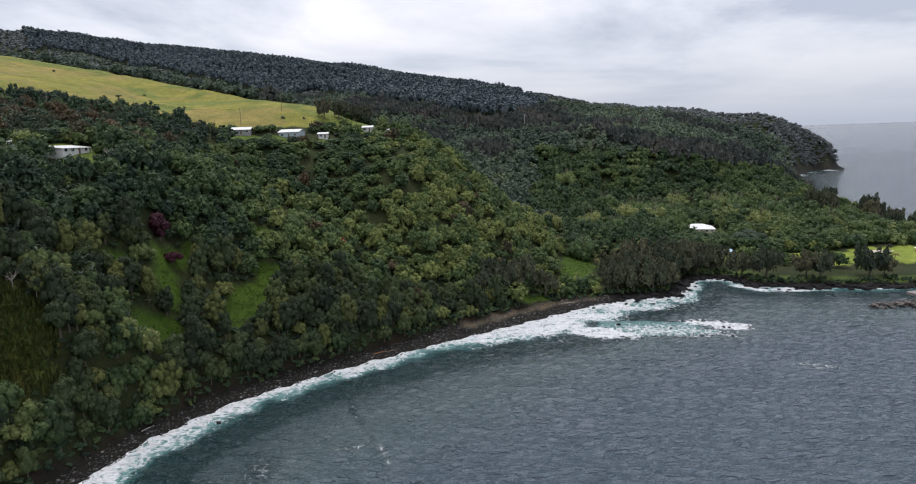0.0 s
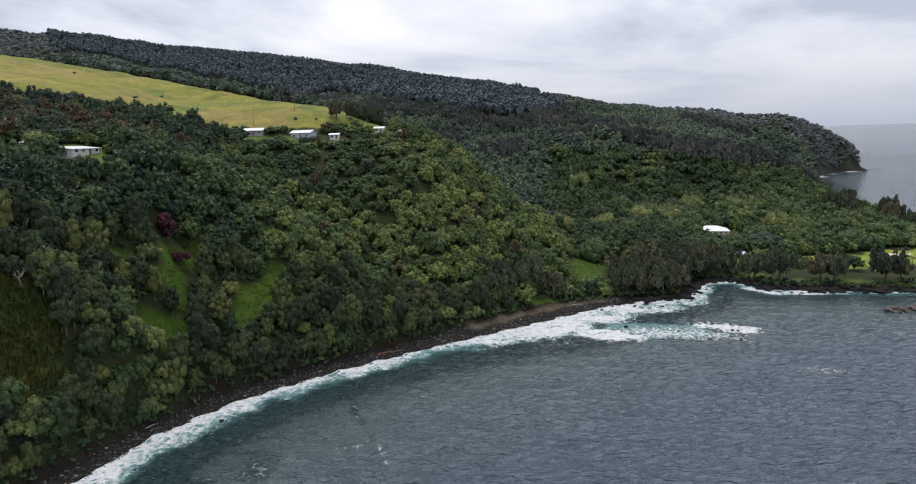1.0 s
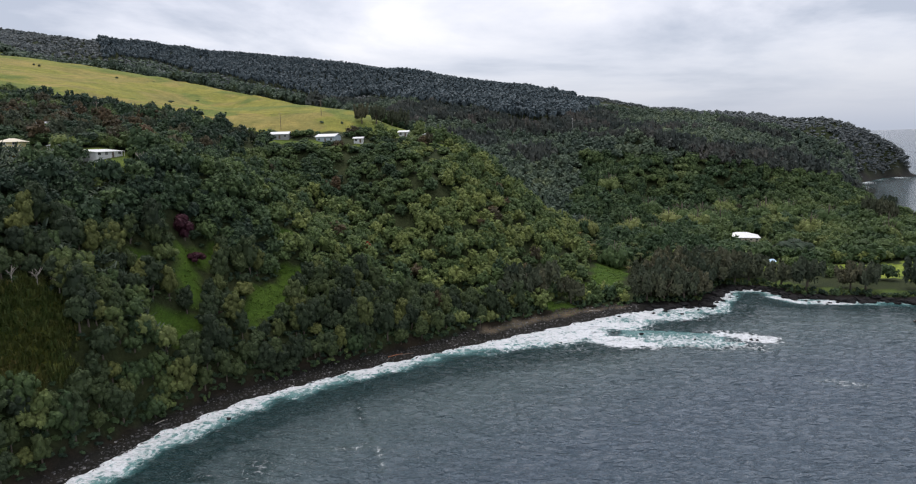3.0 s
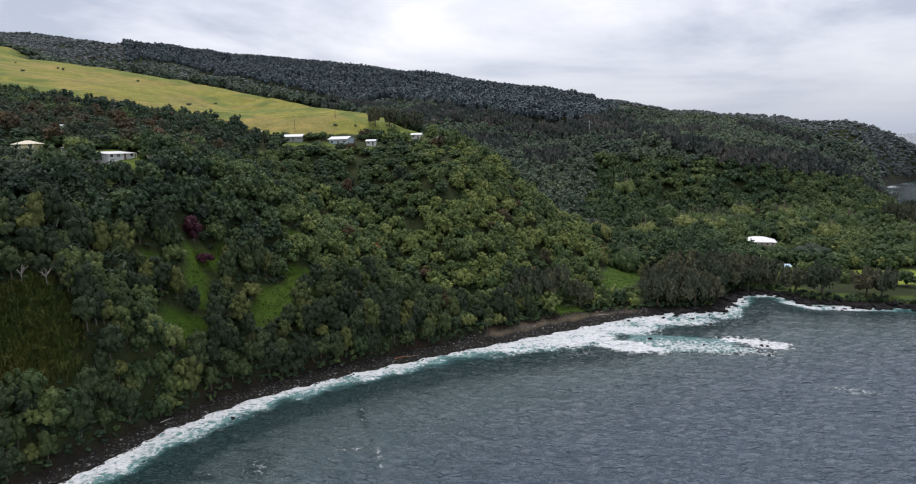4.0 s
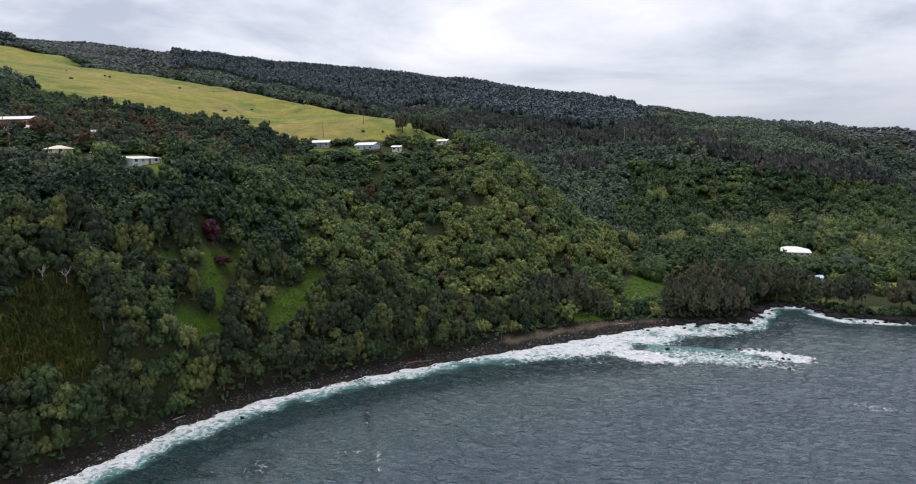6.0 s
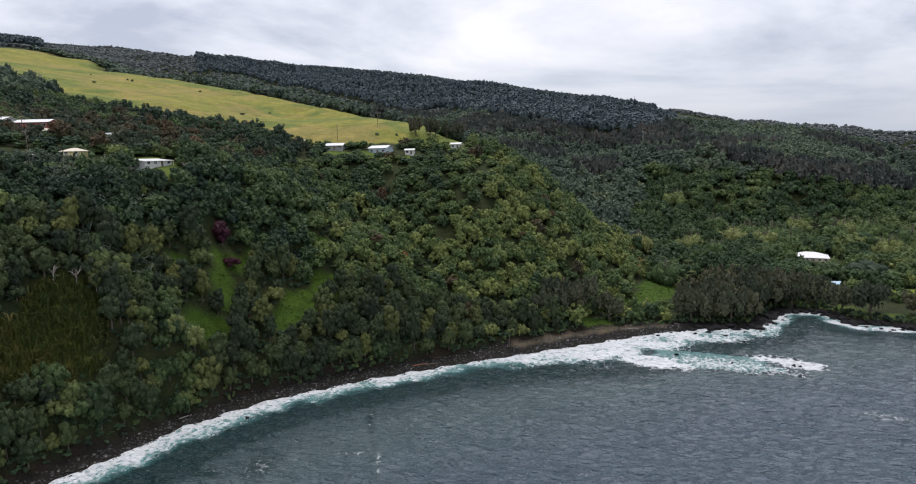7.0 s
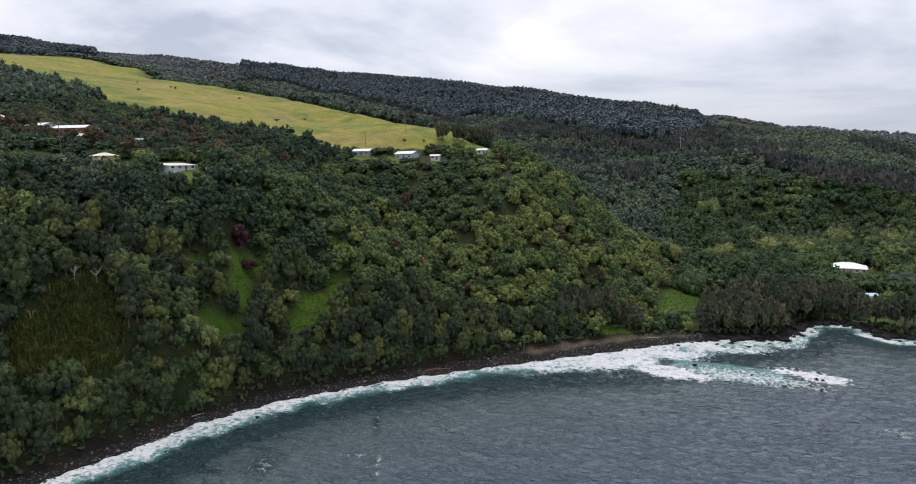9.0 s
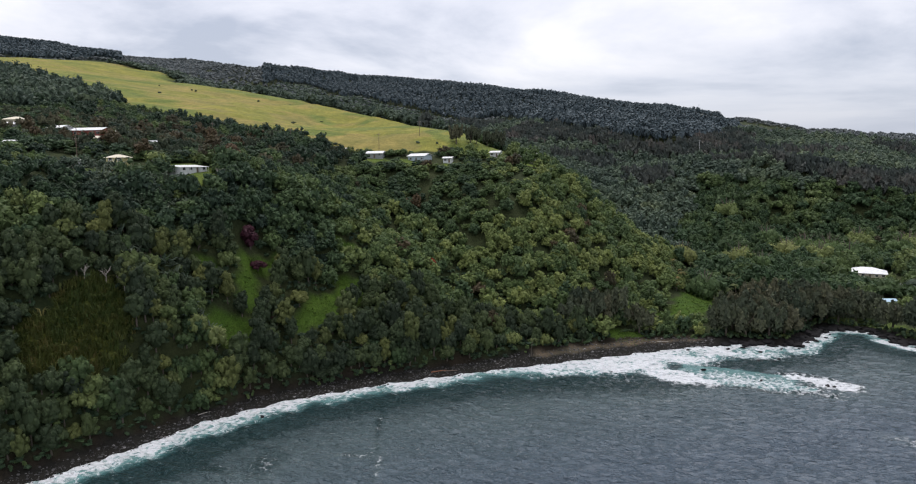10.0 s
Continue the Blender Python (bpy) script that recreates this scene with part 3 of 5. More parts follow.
def leafy_crown(r, n, size, aspect=0.95, lobes=16, fine=False, spread=1.0):
    """A crown of many leafy bosses set over an egg of the given slimness; its radius is about one."""
    g = np.arange(lobes)
    z = 1 - 1.35 * (g + 0.5) / lobes
    a = g * 2.4 + r.uniform(0, 6.28)
    q = np.sqrt(1 - z * z)
    d = np.stack([np.cos(a) * q, np.sin(a) * q, z], -1) + r.normal(scale=0.14, size=(lobes, 3))
    mid = np.array([0, 0, aspect * 0.85])
    c = d * (0.66, 0.66, 0.66 * aspect) * r.uniform(0.74, 1.16, (lobes, 1)) * spread + mid
    rad = r.uniform(0.22, 0.41, lobes) * (16 / lobes) ** 0.35
    k = r.integers(0, lobes, n)
    u = unit(sphere_points(r, n) * 0.9 + unit(c - mid)[k] * 0.55 + (0, 0, 0.3))
    pos = c[k] + u * rad[k][:, None] * r.uniform(0.86, 1.1, (n, 1))
    nor = unit(u + r.normal(scale=0.34, size=(n, 3)) + (0, 0, 0.3))
    heart = leafy_cores(r, mid[None], [0.62], 0.95 * aspect, fine)
    return join(heart + leafy_cores(r, c, rad * 0.9, 0.92, fine) + [cards(r, pos, nor, np.full(n, size))])


def plume_crown(r, n, size, plumes=9):
    """Upright feathery plumes, as on ironwood."""
    a, d = r.uniform(0, 6.28, plumes), r.uniform(0.1, 0.8, plumes)
    base = np.stack([np.cos(a) * d, np.sin(a) * d, r.uniform(0.36, 0.85, plumes)], -1)
    tip = base * (1.35, 1.35, 1) + np.stack([0 * a, 0 * a, r.uniform(0.3, 0.75, plumes)], -1)
    k, s = r.integers(0, plumes, n), r.uniform(0, 1, n)
    g, q = r.uniform(0, 6.28, n), (0.46 * np.sqrt(np.clip(1 - s, 0.08, 1)) * (0.45 + 0.55 * s ** 0.4))
    q = q * np.sqrt(r.uniform(0.3, 1, n))
    pos = base[k] + (tip - base)[k] * s[:, None] + np.stack([np.cos(g) * q, np.sin(g) * q, -0.05 + 0 * q], -1)
    nor = unit(np.stack([np.cos(g), np.sin(g), 0.5 + 0 * g], -1) + r.normal(scale=0.35, size=(n, 3)))
    return cards(r, pos, nor, np.full(n, size), slim=(0.5, 0.85)) if n < 300 else join(leafy_cores(r, (base + tip) / 2 - (0, 0, 0.05), np.full(plumes, 0.24), 1.2) + [cards(r, pos, nor, np.full(n, size), slim=(0.5, 0.85))])


def column_crown(r, n, size):
    """A plantation tree: a narrow rounded crown on a tall bole, its top at 1.5."""
    v, f = OCTA, OCTA_FACES
    core = (v @ np.linalg.qr(r.normal(size=(3, 3)))[0] * (0.5, 0.5, 0.52) + (0, 0, 0.92), f)
    d = sphere_points(r, n)
    d[:, 2] = np.abs(d[:, 2]) * 1.2 - 0.35
    pos = d * (0.52, 0.52, 0.5) * r.uniform(0.85, 1.1, (n, 1)) + (0, 0, 0.98)
    return join([core, cards(r, pos, unit(d + r.normal(scale=0.25, size=(n, 3)) + (0, 0, 0.8)), np.full(n, size)), tube([(0, 0, -0.1), (0, 0, 0.6)], [0.07, 0.05], 3)])


def frond(r, turn, length, rise, droop, wide, steps=5):
    """A feather leaf: a bent rib with a folded blade on either side, cut to a point."""
    s = np.linspace(0, 1, steps + 1)
    out = length * s
    z = rise * s - droop * s ** 2
    w = wide * np.sin(np.clip(s * 1.0 + 0.08, 0, 1) * math.pi) ** 0.7
    c, q = math.cos(turn), math.sin(turn)
    mid_line = np.stack([out * c, out * q, z], -1)
    side = np.array([-q, c, 0])
    l = mid_line + side * w[:, None] - np.array([0, 0, 1]) * w[:, None] * 0.45
    rr = mid_line - side * w[:, None] - np.array([0, 0, 1]) * w[:, None] * 0.45
    v = np.vstack([mid_line, l, rr])
    m = steps + 1
    f = []
    for k in range(steps):
        f += [(k, k + 1, m + k + 1), (k, m + k + 1, m + k), (k, 2 * m + k, 2 * m + k + 1), (k, 2 * m + k + 1, k + 1)]
    return v, np.array(f)


def palm_head(r, fronds=17, length=2.6):
    return join([frond(r, k * 2.4 + r.uniform(-.3, .3), length * r.uniform(.8, 1.1), length * r.uniform(-0.1, 0.75), length * r.uniform(0.45, 0.8), 0.34)
                 for k in range(fronds)])


def banana_clump(r, leaves=11):
    out = []
    for k in range(leaves):
        v, f = frond(r, r.uniform(0, 6.28), r.uniform(1.3, 2.3), r.uniform(1.2, 2.4), r.uniform(0.8, 1.9), r.uniform(0.24, 0.36), 4)
        out.append((v + (*r.uniform(-0.9, 0.9, 2), r.uniform(0.8, 2.2)), f))
    return join(out)


def grass_tuft(r, blades=16):
    out_v, out_f = [], []
    for k in range(blades):
        a, h = r.uniform(0, 6.28), r.uniform(0.9, 2.0)
        p = np.array([*r.uniform(-0.9, 0.9, 2), 0])
        d, w = np.array([math.cos(a), math.sin(a), 0]), np.array([-math.sin(a), math.cos(a), 0]) * r.uniform(0.08, 0.16)
        q = p + d * 0.25 * h + (0, 0, 0.75 * h)
        e = p + d * 0.75 * h + (0, 0, 0.95 * h)
        out_f += [(5 * k, 5 * k + 1, 5 * k + 2), (5 * k + 1, 5 * k + 3, 5 * k + 2), (5 * k + 2, 5 * k + 3, 5 * k + 4)]
        out_v += [p - w, p + w, q - w, q + w, e]
    return np.array(out_v), np.array(out_f)


def scatter(templates, places, sizes, heights, turns):
    """Copies of the templates, laid at places in one pair of arrays; also which plant each vertex belongs to."""
    out, who = [], []
    pick = rng.integers(0, len(templates), len(places))
    for k, (v, f) in enumerate(templates):
        me = np.flatnonzero(pick == k)
        if not len(me):
            continue
        c, s = np.cos(turns[me]), np.sin(turns[me])
        a = v[None, :, 0] * c[:, None] - v[None, :, 1] * s[:, None]
        b = v[None, :, 0] * s[:, None] + v[None, :, 1] * c[:, None]
        w = np.stack([a * sizes[me][:, None], b * sizes[me][:, None], v[None, :, 2] * heights[me][:, None]], -1) + places[me][:, None]
        out.append((w.reshape(-1, 3), (f[None] + (np.arange(len(me)) * len(v))[:, None, None]).reshape(-1, 3)))
        who.append(np.repeat(me, len(v)))
    v, f = join(out)
    return v, f, np.concatenate(who)


def spots(x0, x1, y0, y1, gap, seed):
    r = np.random.default_rng(seed)
    gx, gy = np.meshgrid(np.arange(x0, x1, gap), np.arange(y0, y1, gap))
    gx = gx + np.where(np.arange(gx.shape[0]) % 2, gap / 2, 0)[:, None]
    return (gx + r.uniform(-.42, .42, gx.shape) * gap).ravel(), (gy + r.uniform(-.42, .42, gy.shape) * gap).ravel()


def steepness(x, y):
    z = height(x, y)
    return np.sqrt(1 + (height(x + 1.5, y) - z) ** 2 / 2.25 + (height(x, y + 1.5) - z) ** 2 / 2.25)


# houses: x, y, heading, length, depth, wall height, roof form, wall tone, roof tone
HOUSES = [(-130, 227, 85, 14, 6, 2.1, "shed", "white", "white"),
          (-93, 388, -14, 12, 8, 3.0, "gable", "blue", "white"),
          (-120, 384, 5, 10, 7, 2.6, "gable", "grey", "white"),
          (-75, 388, 0, 5, 4, 2.5, "gable", "white", "white"),
          (-38, 442, -8, 11, 7, 2.9, "shed", "white", "white"),
          (-53, 417, -8, 6, 5, 2.6, "gable", "white", "white"),
          (-150, 392, 14, 13, 6, 2.5, "shed", "grey", "grey"),
          (-159, 222, 18, 7, 6, 4.2, "hip", "yellow", "cream"),
          (-147, 229, 10, 5, 4, 2.2, "shed", "grey", "grey"),
          (-214, 263, 12, 15, 7, 2.8, "gable", "red", "white"),
          (-215, 282, 5, 12, 9, 3.2, "hip", "white", "white"),
          (-201, 250, 20, 8, 6, 3.0, "gable", "white", "cream"),
          (-262, 264, 15, 10, 8, 3.2, "hip", "cream", "cream"),
          (-253, 252, 15, 11, 7, 2.6, "gable", "white", "white"),
          (-232, 262, 0, 9, 7, 3.0, "gable", "white", "white"),
          (-172, 212, 30, 5, 5, 2.6, "gable", "grey", "white"),
          (-183, 270, 10, 8, 6, 2.8, "gable", "grey", "grey"),
          (-206, 212, 20, 8, 7, 3.0, "gable", "white", "white"),
          (163, 449, -12, 20, 14, 2.6, "hip", "cream", "white"),
          (139, 418, 20, 7, 5, 2.6, "gable", "white", "white"),
          (158, 390, 10, 7, 5, 2.0, "gable", "white", "pale_blue"),
          (268, 378, -20, 7, 5, 2.8, "hip", "orange", "white")]


def open_ground(x, y, margin=1.12):
    """Where no trees stand."""
    o = pasture_side(x, y) > -2
    for g in GLADES + LAWNS + PARK + [CANES]:
        o |= blot(x, y, *g) < margin
    o |= np.hypot(x - 184, y - 415) < 19
    o |= np.hypot(x + 98, y - 219) < 7.5
    for h in HOUSES:
        o |= np.hypot(x - h[0], y - h[1]) < 0.55 * h[3] + (9 if h[3] > 18 else 2.5)
        # the ground before each house, towards the sea, lies open
        away = np.hypot(h[0] - 20, h[1])
        u, v = (x - h[0]) * -(h[0] - 20) / away + (y - h[1]) * -h[1] / away, (x - h[0]) * h[1] / away + (y - h[1]) * -(h[0] - 20) / away
        reach = 12 if h[0] < 0 else 28 if h[3] > 18 else 0
        o |= (u > 0) & (u < reach) & (np.abs(v) < 0.46 * h[3])
    return o


def floor_edge(x, y):
    """Where the spur's woods give way to the trees of the valley floor."""
    return 68 + 30 * soft_noise(x, y, 38, 90)


def in_view(x, y):
    a = np.degrees(np.arctan2(x, y))
    b = np.degrees(np.arctan2(x - 51, y - 6))
    return ((a > -44) & (a < 40)) | ((b > -58) & (b < 20))


def stand(seed, x0, x1, y0, y1, gap, margin=0.5, slope=True, cover=0.42):
    """Places for trees: even cover over the slope's own surface."""
    x, y = spots(x0, x1, y0, y1, gap, seed)
    s = coast_distance(x, y)
    k = (s > beach_width(x) + margin) & in_view(x, y)
    x, y = x[k], y[k]
    k = ~open_ground(x, y)
    x, y = x[k], y[k]
    if slope:
        k = rng.uniform(0, 1, len(x)) < cover * steepness(x, y)
        x, y = x[k], y[k]
    return x, y


def woods(name, label, templates, x, y, size, tall, mat, tint, sink=0.3):
    if not len(x):
        return None
    v, f, who = scatter(templates, np.stack([x, y, height(x, y) - sink], -1), size, tall, rng.uniform(0, 6.28, len(x)))
    ob = mesh_object(name, v, f, mat, False, attrs=[("tint", "FLOAT", tint[who])])
    return tagged(ob, label, "woods", kind="stuff")


OLIVE = [(0.0, (0.046, 0.068, 0.040)), (0.6, (0.078, 0.096, 0.052)), (1.0, (0.122, 0.122, 0.066))]
LIGHT = [(0.0, (0.045, 0.083, 0.035)), (0.5, (0.088, 0.135, 0.045)), (1.0, (0.175, 0.219, 0.069))]
# needles blued beyond their own green, distance haze painted into the colour
FIR_HAZED = [(0.0, (0.052, 0.078, 0.078)), (1.0, (0.078, 0.108, 0.102))]
PALM = [(0.0, (0.054, 0.084, 0.026)), (0.6, (0.102, 0.126, 0.038)), (1.0, (0.216, 0.168, 0.054))]
BANANA = [(0.0, (0.050, 0.080, 0.050)), (1.0, (0.105, 0.14, 0.085))]
CANE = [(0.0, (0.050, 0.080, 0.020)), (0.6, (0.090, 0.110, 0.028)), (1.0, (0.18, 0.160, 0.052))]
leaf_olive, leaf_olive_lone = leaf_material("ironwood_needles", OLIVE), leaf_material("ironwood_needles_lone", OLIVE, lone=True)
leaf_light, leaf_light_lone = leaf_material("feather_leaves", LIGHT), leaf_material("feather_leaves_lone", LIGHT, lone=True)
# valley and ridge foliage lifted and blued, with haze mixed into the base colour
leaf_valley = leaf_material("valley_leaves_hazed", [(0.0, (0.058, 0.090, 0.060)), (0.5, (0.096, 0.138, 0.082)), (1.0, (0.160, 0.202, 0.096))])
leaf_ridge = leaf_material("ridge_needles_hazed", [(0.0, (0.060, 0.080, 0.064)), (0.6, (0.094, 0.110, 0.086)), (1.0, (0.138, 0.132, 0.104))])
# haze over the far headland put into this greyed leaf colour
leaf_hazed = leaf_material("hazed_scrub", [(0.0, (0.100, 0.128, 0.118)), (0.5, (0.145, 0.172, 0.152)), (1.0, (0.19, 0.215, 0.175))], vary=0.5)
leaf_fir = leaf_material("fir_needles_hazed", FIR_HAZED, through_light=0.1, vary=0.22)
leaf_palm_lone = leaf_material("palm_fronds_lone", PALM, lone=True)
leaf_umbrella = leaf_material("monkeypod_canopy", [(0.0, (0.075, 0.125, 0.045)), (0.6, (0.115, 0.175, 0.055)), (1.0, (0.20, 0.235, 0.075))], lone=True)
leaf_banana = leaf_material("banana_leaves", BANANA)
leaf_cane = leaf_material("cane_grass", CANE)
leaf_red = leaf_material("red_blossom", [(0.0, (0.22, 0.022, 0.012)), (1.0, (0.36, 0.04, 0.02))], lone=True)
leaf_purple = leaf_material("purple_leaves", [(0.0, (0.040, 0.014, 0.020)), (1.0, (0.075, 0.028, 0.034))], lone=True)
pale_bark = plain_material("pale_bark", (0.33, 0.30, 0.26), 0.9, 6.0, 0.4, 0.5)

many = lambda maker, count, seed, **kw: [maker(np.random.default_rng(seed + k), **kw) for k in range(count)]
broad_near = [leafy_crown(np.random.default_rng(100 + k), 190, 0.115, 0.8 + 0.06 * k, 14 + k) for k in range(8)]
dome_near = [leafy_crown(np.random.default_rng(130 + k), 130, 0.095, 0.46 + 0.04 * k, 14, spread=1.05) for k in range(7)]
tier_near = [leafy_crown(np.random.default_rng(120 + k), 230, 0.10, 0.62 + 0.05 * k, 18, spread=1.12) for k in range(6)]
plume_near = many(plume_crown, 6, 140, n=420, size=0.15)
broad_mid = [leafy_crown(np.random.default_rng(160 + k), 30, 0.19, 0.75 + 0.07 * k, 6) for k in range(7)]
plume_mid = many(plume_crown, 6, 200, n=90, size=0.32)


# ---- single trees near the shore ----
def crowned_tree(name, label, crown, radius, tall, mat, seed, bark_mat, group="", limbs=4, category="tree"):
    """A tree as an Empty with a trunk and a crown."""
    r = np.random.default_rng(seed)
    top = new(name)
    tagged(top, label, category, group)
    lean = r.uniform(-0.5, 0.5, 2)
    trunk_points = [(0, 0, -1.0), (lean[0] * .3, lean[1] * .3, tall * .35), (lean[0], lean[1], tall * .75), (lean[0] * 1.2, lean[1] * 1.2, tall * 1.15)]
    w = 0.05 * radius + 0.05
    parts = [tube(trunk_points, [w * 1.5, w, w * .7, w * .3])]
    for k in range(limbs):
        a = k * 6.28 / limbs + r.uniform(-.5, .5)
        e = np.array([math.cos(a), math.sin(a), 0]) * radius * r.uniform(.4, .65)
        parts.append(tube([(lean[0] * .4, lean[1] * .4, tall * .4), tuple(e * .5 + (0, 0, tall * .75)), tuple(e + (0, 0, tall * 1.05))], [w * .6, w * .4, w * .15], 5))
    v, f = join(parts)
    mesh_object("trunk", v, f, bark_mat, True, top)
    v, f = crown
    mesh_object("crown", v * (radius, radius, tall), f, mat, False, top)
    return top


def plant_at(proto, x, y, scale, turn, sink=0.0):
    z = float(height(np.array([x]), np.array([y]))[0]) - sink
    ob = copy_thing(proto, pose(x, y, z, 0, 0, turn) @ Matrix.Diagonal((scale, scale, scale * random.uniform(0.9, 1.12), 1)))
    return ob


def drop_proto(proto):
    for o in (*proto.children_recursive, proto):
        bpy.data.objects.remove(o)


def plant_all(protos, x, y, lo, hi):
    for a, b in zip(x, y):
        plant_at(random.choice(protos), float(a), float(b), random.uniform(lo, hi), random.uniform(0, 360))
    for p in protos:
        drop_proto(p)


# wide trees on the valley floor: x, y, size, turn
UMBRELLAS = [(70, 375, 1.0, 10), (95, 470, 1.2, 80), (128, 505, 1.3, 200), (105, 440, 1.1, 140), (170, 520, 1.3, 30), (215, 470, 1.3, 300), (240, 500, 1.3, 60),
             (265, 470, 1.2, 120), (250, 440, 1.1, 220), (60, 430, 1.0, 40), (120, 540, 1.3, 15), (285, 450, 1.0, 75), (228, 540, 1.3, 99), (143, 528, 1.5, 66), (160, 532, 1.5, 12),
             (216, 556, 1.4, 150), (206, 540, 1.2, 250), (146, 494, 1.2, 310), (96, 585, 1.2, 20), (186, 566, 1.2, 170)]

# the bluff over the beach: the trees that stand nearest
bx, by = stand(301, -150, 40, 95, 285, 2.9, cover=0.46)
bs = coast_distance(bx, by)
order = np.argsort(bs + 0.10 * by)
lone = np.zeros(len(bx), bool)
lone[order[:420]] = True
kind = soft_noise(bx, by, 16, 61) + 0.5 * rng.uniform(-1, 1, len(bx))
near_x, near_y, near_kind = bx[lone], by[lone], kind[lone]
g_b, g_t = "broadleaf trees on the bluff", "feathery trees on the bluff"
protos = [crowned_tree("broadleaf_tree", "rounded broadleaf tree on the steep bluff, shade painted into its green", leafy_crown(np.random.default_rng(400 + k), 520, 0.085, 0.9 + 0.12 * k, 20, True), 3.0, 3.6 + 0.15 * k,
                       leaf_broad_shaded, k, bark, g_b) for k in range(6)]
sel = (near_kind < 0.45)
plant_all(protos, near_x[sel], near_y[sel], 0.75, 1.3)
protos = [crowned_tree("feathery_tree", "mid-green tree with a layered leafy crown on the bluff", leafy_crown(np.random.default_rng(420 + k), 560, 0.075, 0.7, 24, True, 1.12), 3.5, 4.4,
                       leaf_light_lone, 20 + k, bark, g_t) for k in range(4)]
plant_all(protos, near_x[~sel], near_y[~sel], 0.75, 1.2)

# ironwoods by the beach and round the cove
iron_label = "tall olive-brown ironwood with feathery plumes by the shore"
protos = [crowned_tree("ironwood_tree", iron_label, plume_crown(np.random.default_rng(440 + k), 1000, 0.105, 15), 5.2, 7.2, leaf_olive_lone, 40 + k, bark, "ironwoods along the shore", 3)
          for k in range(5)]
ix, iy = spots(78, 128, 316, 378, 7.0, 303)
isd = coast_distance(ix, iy)
k = (isd > 5) & (isd < 34) & ~open_ground(ix, iy, 1.0)
ix, iy = list(ix[k]), list(iy[k])
ix += [20, 24, 17, 27, 12, 136, 147, 156, 176, 181, 207, 213, 40, 246, 141]
iy += [296, 300, 303, 306, 290, 354, 340, 332, 331, 327, 329, 327, 304, 334, 362]
plant_all(protos, ix, iy, 0.9, 1.75)
# tall trees standing before the open sea
protos = [crowned_tree("ironwood_tree", "dark tall ironwood rising against the sea", plume_crown(np.random.default_rng(460 + k), 1200, 0.10, 17), 6.5, 11.5, leaf_olive_lone, 50 + k, bark,
                       "tall trees by the point", 4) for k in range(3)]
plant_all(protos, [300, 306, 311, 296, 303, 314, 309, 283, 277, 318, 290, 312], [488, 480, 470, 476, 462, 455, 492, 505, 512, 480, 520, 440], 0.85, 1.25)
# trees beside the houses on the brow
protos = [crowned_tree("ironwood_tree", "dark feathery ironwood beside the houses on the brow", plume_crown(np.random.default_rng(470 + k), 1100, 0.11, 12), 4.6, 8.0, leaf_olive_lone, 60 + k,
                       bark, "ironwoods on the brow", 4) for k in range(2)]
plant_all(protos, [-70, -64, -72, -58, -80, -61], [432, 437, 426, 446, 420, 441], 0.8, 1.25)

# the domed monkeypod by the white-roofed hall
dome = crowned_tree("monkeypod_tree", "broad domed dark green monkeypod beside the lawn", broad_crown(np.random.default_rng(480), 3000, 0.04, 0.55, 26, True), 12.5, 8.6, leaf_material("monkeypod_leaves", [(0.0, (0.034, 0.058, 0.034)), (1.0, (0.046, 0.074, 0.040))], lone=True), 70, bark, limbs=7)
dome.matrix_basis = pose(184, 417, 4.0)
for k, (a, b, sc, t) in enumerate(UMBRELLAS):
    t_ob = crowned_tree("monkeypod_tree", "wide yellow-green monkeypod with a flat spreading crown in the valley", leafy_crown(np.random.default_rng(500 + k), 900, 0.05, 0.42, 26, True, 1.05), 8.5 * sc, 13.5 * sc ** .5,
                        leaf_umbrella, 500 + k, bark, "monkeypods in the valley", 6)
    t_ob.matrix_basis = pose(a, b, float(height(np.array([a]), np.array([b]))[0]) - 0.5, 0, 0, t)

# trees of another colour
for nm, lab, m, a, b, rad, tl in (("flame_tree", "tree topped with scarlet blossom among green trees", leaf_red, -50, 287, 2.4, 5.4),
                                  ("purple_tree", "dark purple-leaved tree beside a grassy glade", leaf_purple, -100, 222, 5.2, 6.4),
                                  ("purple_tree", "dark purple-leaved tree beside a grassy glade", leaf_purple, -95, 219, 3.4, 3.2),
                                  ("purple_tree", "dark maroon shrub behind the beach", leaf_purple, -22, 254, 2.4, 2.4),
                                  ("purple_tree", "dark maroon shrub behind the beach", leaf_purple, -84, 212, 3.0, 2.2)):
    t_ob = crowned_tree(nm, lab, broad_crown(np.random.default_rng(int(900 + a + b)), 700, 0.11), rad, tl, m, 90, bark)
    t_ob.matrix_basis = pose(a, b, float(height(np.array([float(a)]), np.array([float(b)]))[0]))


